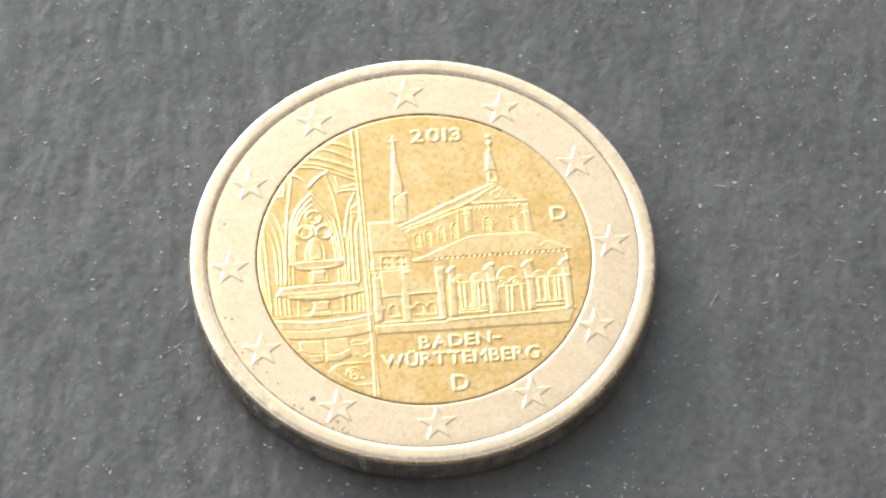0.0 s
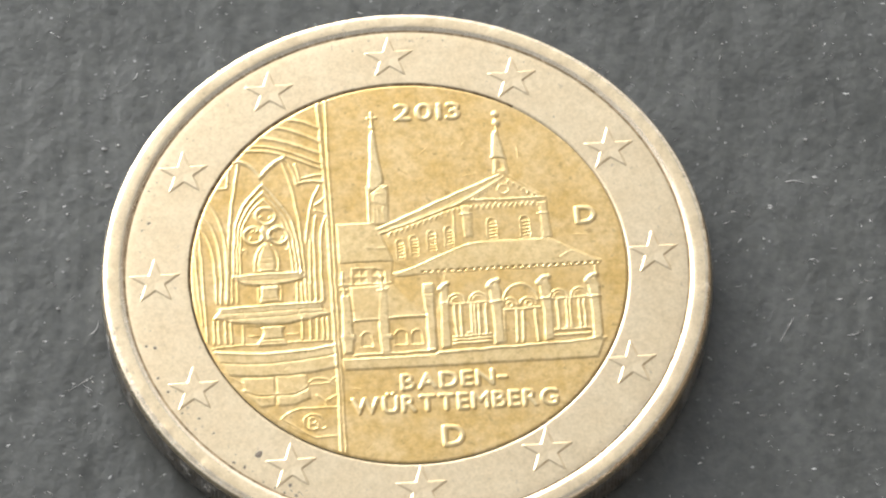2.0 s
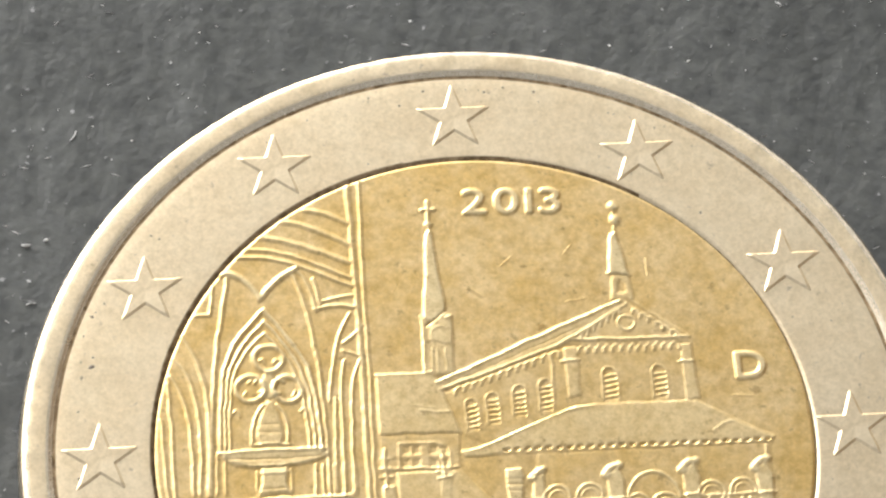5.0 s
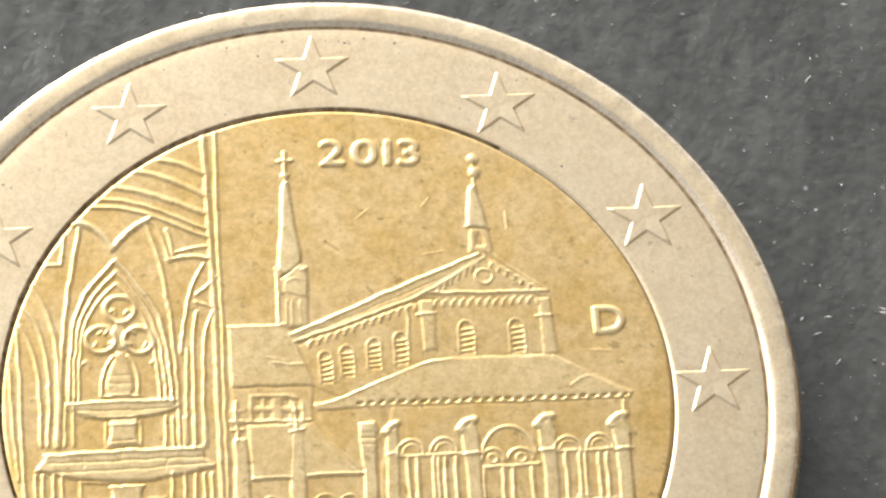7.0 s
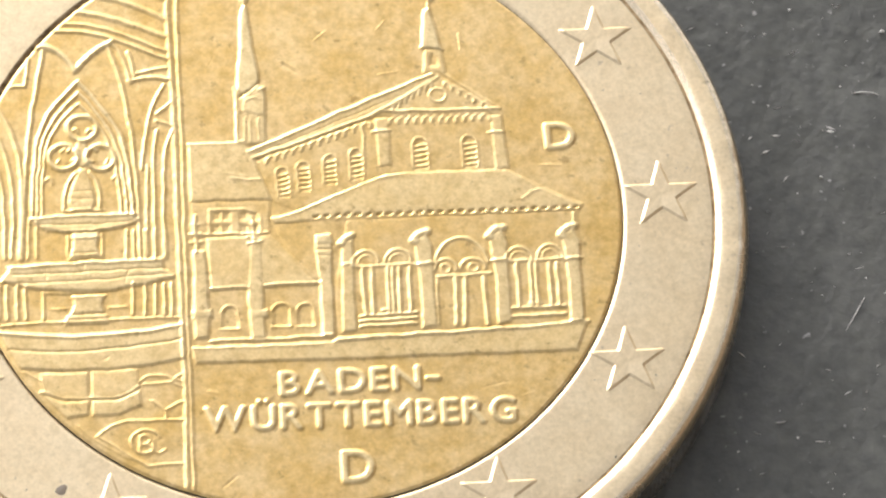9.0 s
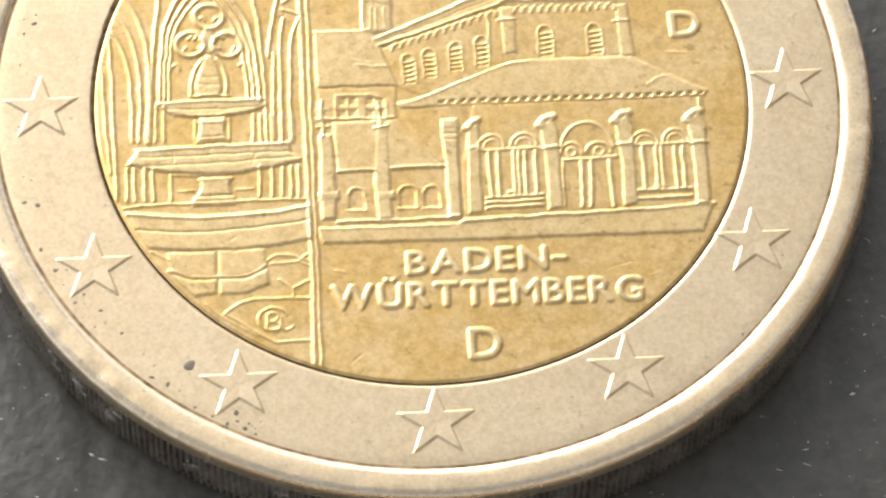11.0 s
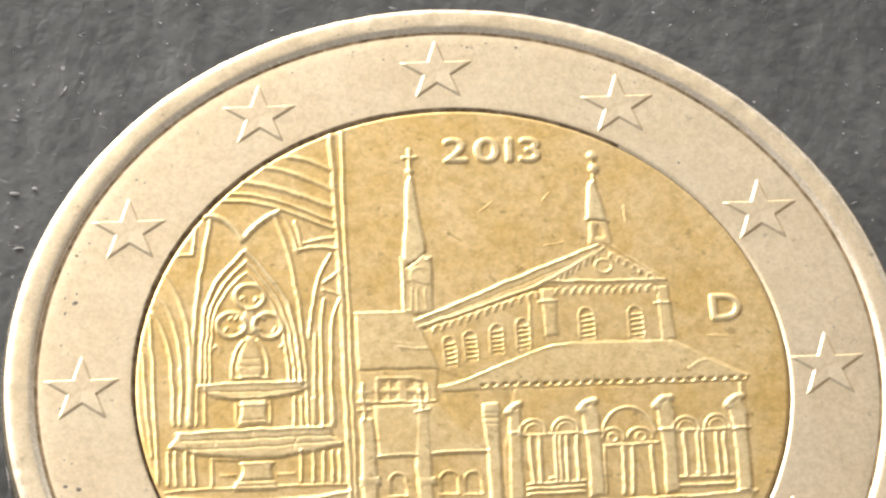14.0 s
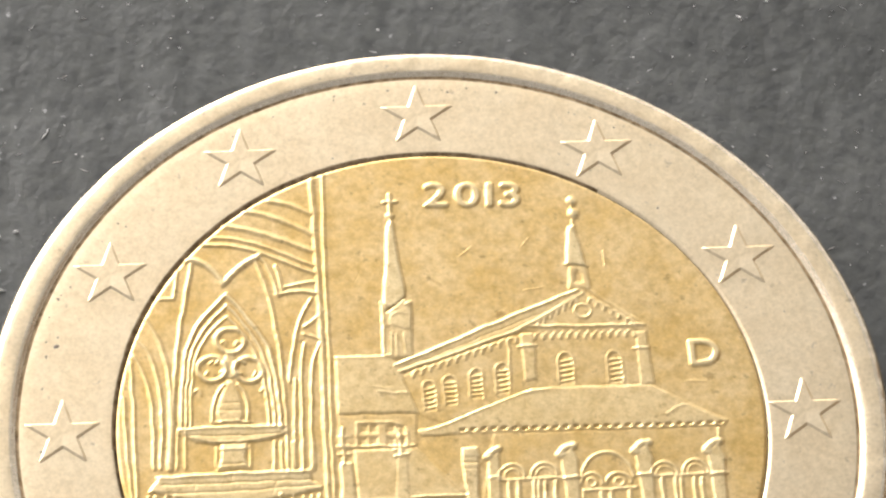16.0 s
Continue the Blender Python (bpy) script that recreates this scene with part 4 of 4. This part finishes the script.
# ---- struck lettering ----
def letters(text, start, length, high, turn, name):
    """Raised letters, each a part: the word starts at start, is length wide and high tall, in mm."""
    global current
    shapes = []
    for ch in text:
        cu = bpy.data.curves.new("letter", "FONT")
        cu.body, cu.resolution_u = ch, 4
        ob = new("letter", cu)
        me = bpy.data.meshes.new_from_object(ob.evaluated_get(bpy.context.evaluated_depsgraph_get()))
        me.calc_loop_triangles()
        co = np.array([v.co[:2] for v in me.vertices])
        tri = np.array([t.vertices[:] for t in me.loop_triangles])
        shapes.append((co, tri))
        bpy.data.objects.remove(ob)
        bpy.data.curves.remove(cu)
        bpy.data.meshes.remove(me)
    gap = 0.15
    total = sum(np.ptp(c[:, 0]) for c, _ in shapes) + gap * (len(text) - 1)
    sx, sy = length / total, high / 0.73
    c, s = math.cos(radians(turn)), math.sin(radians(turn))
    x = 0.0
    for co, tri in shapes:
        px, py = (co[:, 0] - co[:, 0].min() + x) * sx, co[:, 1] * sy
        pts = np.c_[start[0] + c * px - s * py, start[1] + s * px + c * py]
        x += np.ptp(co[:, 0]) + gap
        groups.append((name, ""))
        current = len(groups) - 1
        w = window(pts, 0.1)
        gx, gy = LX[w], LY[w]
        hit = np.zeros(gx.shape)
        fine = [(i + 0.5) / 4 - 0.5 for i in range(4)]
        for ox in fine:
            for oy in fine:
                inside_any = np.zeros(gx.shape, bool)
                for a, b, d in pts[tri]:
                    u = (b[0] - a[0]) * (gy + oy * STEP - a[1]) - (b[1] - a[1]) * (gx + ox * STEP - a[0])
                    v = (d[0] - b[0]) * (gy + oy * STEP - b[1]) - (d[1] - b[1]) * (gx + ox * STEP - b[0])
                    q = (a[0] - d[0]) * (gy + oy * STEP - d[1]) - (a[1] - d[1]) * (gx + ox * STEP - d[0])
                    inside_any |= ((u >= 0) & (v >= 0) & (q >= 0)) | ((u <= 0) & (v <= 0) & (q <= 0))
                hit += inside_any / 16
        full = hit.copy()          # the punches were cut bolder than the type
        for oy, ox, k in ((0, 1, 0.6), (0, -1, 0.6), (1, 0, 0.6), (-1, 0, 0.6), (1, 1, 0.3), (1, -1, 0.3), (-1, 1, 0.3), (-1, -1, 0.3)):
            full = np.maximum(full, k * np.roll(hit, (oy, ox), (0, 1)))
        soft = full
        for _ in range(2):
            soft[1:-1, 1:-1] = (4 * soft[1:-1, 1:-1] + soft[:-2, 1:-1] + soft[2:, 1:-1] + soft[1:-1, :-2] + soft[1:-1, 2:]) / 8
        lines[w] = np.maximum(lines[w], step(soft * 1.5) * 0.12)
        owner[w] = np.where(soft > 0.02, current, owner[w])


letters("2013", (-0.12, 7.44), 2.80, 0.84, -1.6, "year_lettering")
letters("BADEN", (-0.69, -5.79), 3.86, 0.76, 0.3, "lettering")
letters("W\u00dcRTTEMBERG", (-2.82, -6.81), 8.56, 0.79, -0.5, "lettering")
letters("D", (0.87, -8.53), 0.86, 1.01, -0.3, "country_letter")
letters("D", (7.25, 1.74), 0.83, 0.89, 0.5, "mint_letter")


RELIEF_LABELS = {"core": "golden nickel-brass core with fine scratches", "divider": "raised double bar dividing the picture",
                 "window_tracery": "raised gothic window arches and vault ribs", "fountain": "raised three-bowled fountain on a stone basin",
                 "church": "raised abbey church with arcade and two spires"}


def build_core():
    wear = value_noise(LX, LY, 0.5, 11)
    h = raised + lines - sunk
    soft = h.copy()
    for _ in range(1):          # the softened edges of a coin long in use
        soft[1:-1, 1:-1] = (4 * soft[1:-1, 1:-1] + soft[:-2, 1:-1] + soft[2:, 1:-1] + soft[1:-1, :-2] + soft[1:-1, 2:]) / 8
    r = np.hypot(LX, LY)
    z = FACE + soft * (0.92 + 0.12 * wear) * 0.38 + 0.0016 * (value_noise(LX, LY, 0.7, 12) - 0.5)
    z -= 0.035 * step((r - CORE_R + 0.08) / 0.08)
    out = r > CORE_R
    k = np.where(out, CORE_R / np.maximum(r, 1e-6), 1.0)
    verts = np.c_[(LX * k).ravel(), (LY * k).ravel(), z.ravel()]
    zy, zx = np.gradient(z, STEP)
    nrm = np.c_[-zx.ravel(), -zy.ravel(), np.ones(z.size)]
    nrm /= np.linalg.norm(nrm, axis=1)[:, None]
    n = len(axis)
    i, j = np.meshgrid(np.arange(n - 1), np.arange(n - 1))
    q = (j * n + i).ravel()
    quads = np.c_[q, q + 1, q + n + 1, q + n]
    keep = (~out.ravel())[quads].any(axis=1)
    quads = quads[keep]
    mine = owner.ravel()[quads].max(axis=1)
    made = {}
    for g, (name, whole) in enumerate(groups):
        f = quads[mine == g]
        if not len(f):
            continue
        used = np.unique(f)
        back = np.zeros(len(verts), int)
        back[used] = np.arange(len(used))
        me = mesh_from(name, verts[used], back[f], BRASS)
        me.normals_split_custom_set_from_vertices(nrm[used])
        made.setdefault(name, under(made[whole] if whole else coin, name, me, RELIEF_LABELS.get(name, "") if not whole else ""))
    v, f = revolve([(CORE_R, FACE - 0.3), (CORE_R, FACE - 0.06)], 256)
    under(coin, "core_side", mesh_from("core_side", v, f, GRIME), "dark seam between core and ring")


build_core()


# ---- lint and dust on the slab ----
def lint_fibre(x, y, length, turn, r):
    """A curled fibre, as a thin four-sided tube."""
    rnd = random.Random(int(x * 10) + int(y * 100))
    bend, n = rnd.uniform(-0.6, 0.6), 8
    v, f = [], []
    for k in range(n):
        s = k / (n - 1) - 0.5
        a = radians(turn) + bend * s
        px, py = x + length * s * math.cos(a), y + length * s * math.sin(a)
        pz = float(slab_height(np.array([px]), np.array([py]))[0]) + r + 0.02 * (1 - 4 * s * s)
        w = r * (1 - 0.7 * abs(2 * s) ** 3)
        v += [(px - w * math.sin(a), py + w * math.cos(a), pz), (px, py, pz + w), (px + w * math.sin(a), py - w * math.cos(a), pz), (px, py, pz - w)]
    for k in range(n - 1):
        f += [(4 * k + q, 4 * k + (q + 1) % 4, 4 * k + 4 + (q + 1) % 4, 4 * k + 4 + q) for q in range(4)]
    return tagged(new("lint_fibre", mesh_from("lint_fibre", v, f, LINT)), "tiny white lint fibre lying on dark slate", "lint", "lint on the slate")


for spec in [(17.02, 4.45, 0.82, -8, 0.022), (17.74, 6.51, 0.16, 0, 0.05), (15.87, -2.88, 1.28, 58, 0.016), (12.46, -4.03, 0.26, -45, 0.02), (13.36, -6.25, 0.30, 5, 0.022), (15.38, 1.64, 0.11, 0, 0.035), (18.74, 8.38, 0.16, 70, 0.03), (-12.74, 8.15, 0.30, -5, 0.05), (-12.15, 8.30, 0.15, 0, 0.05), (-12.63, 6.23, 0.33, 8, 0.03), (-14.45, 4.95, 0.13, 0, 0.04), (-14.48, 2.67, 0.16, 0, 0.045), (-14.95, 0.27, 0.16, 0, 0.045), (-14.14, -3.43, 1.39, 30, 0.012), (-13.83, -3.63, 0.62, -38, 0.012), (-13.38, -0.84, 0.79, 55, 0.014), (-13.61, 6.96, 0.13, 0, 0.03), (-13.54, -4.54, 0.13, 0, 0.03), (-13.59, -3.37, 0.13, 0, 0.03), (21.97, 6.75, 0.24, 40, 0.02), (24.06, 3.87, 0.36, -30, 0.02), (25.30, 1.16, 0.30, -20, 0.02), (23.16, -0.94, 0.67, -15, 0.02), (21.83, -1.60, 0.48, 10, 0.02), (24.09, -3.86, 0.42, -20, 0.02), (18.70, -3.30, 0.55, 15, 0.02), (-17.56, 14.43, 0.79, 25, 0.02), (-19.86, 6.97, 0.48, -5, 0.02), (-16.31, 6.23, 0.42, 10, 0.02), (-11.25, 11.77, 0.42, 60, 0.02), (-8.50, 18.98, 0.48, -20, 0.02), (-3.78, -13.04, 0.24, 0, 0.02), (-13.97, -10.61, 0.24, 60, 0.02), (14.49, 11.06, 0.30, 50, 0.02)]:
    lint_fibre(*spec)


def build_dust(count):
    rnd = np.random.RandomState(5)
    v, f = [], []
    while len(v) < 5 * count:
        x, y = rnd.uniform(-30, 30, 2)
        if math.hypot(x, y) < 13.2:
            continue
        w, l, a = 0.015 + 0.04 * rnd.rand() ** 3, 0.025 + 0.17 * rnd.rand() ** 4, rnd.uniform(-0.7, 0.9)
        z = float(slab_height(np.array([x]), np.array([y]))[0])
        ux, uy = math.cos(a), math.sin(a)
        k = len(v)
        v += [(x + ux * l, y + uy * l, z), (x - uy * w, y + ux * w, z), (x - ux * l, y - uy * l, z), (x + uy * w, y - ux * w, z), (x, y, z + 0.03)]
        f += [(k + i, k + (i + 1) % 4, k + 4) for i in range(4)]
    tagged(new("dust", mesh_from("dust", v, f, LINT, smooth=False)), "fine pale dust specks scattered over dark slate", "dust", kind="stuff")


build_dust(2600)
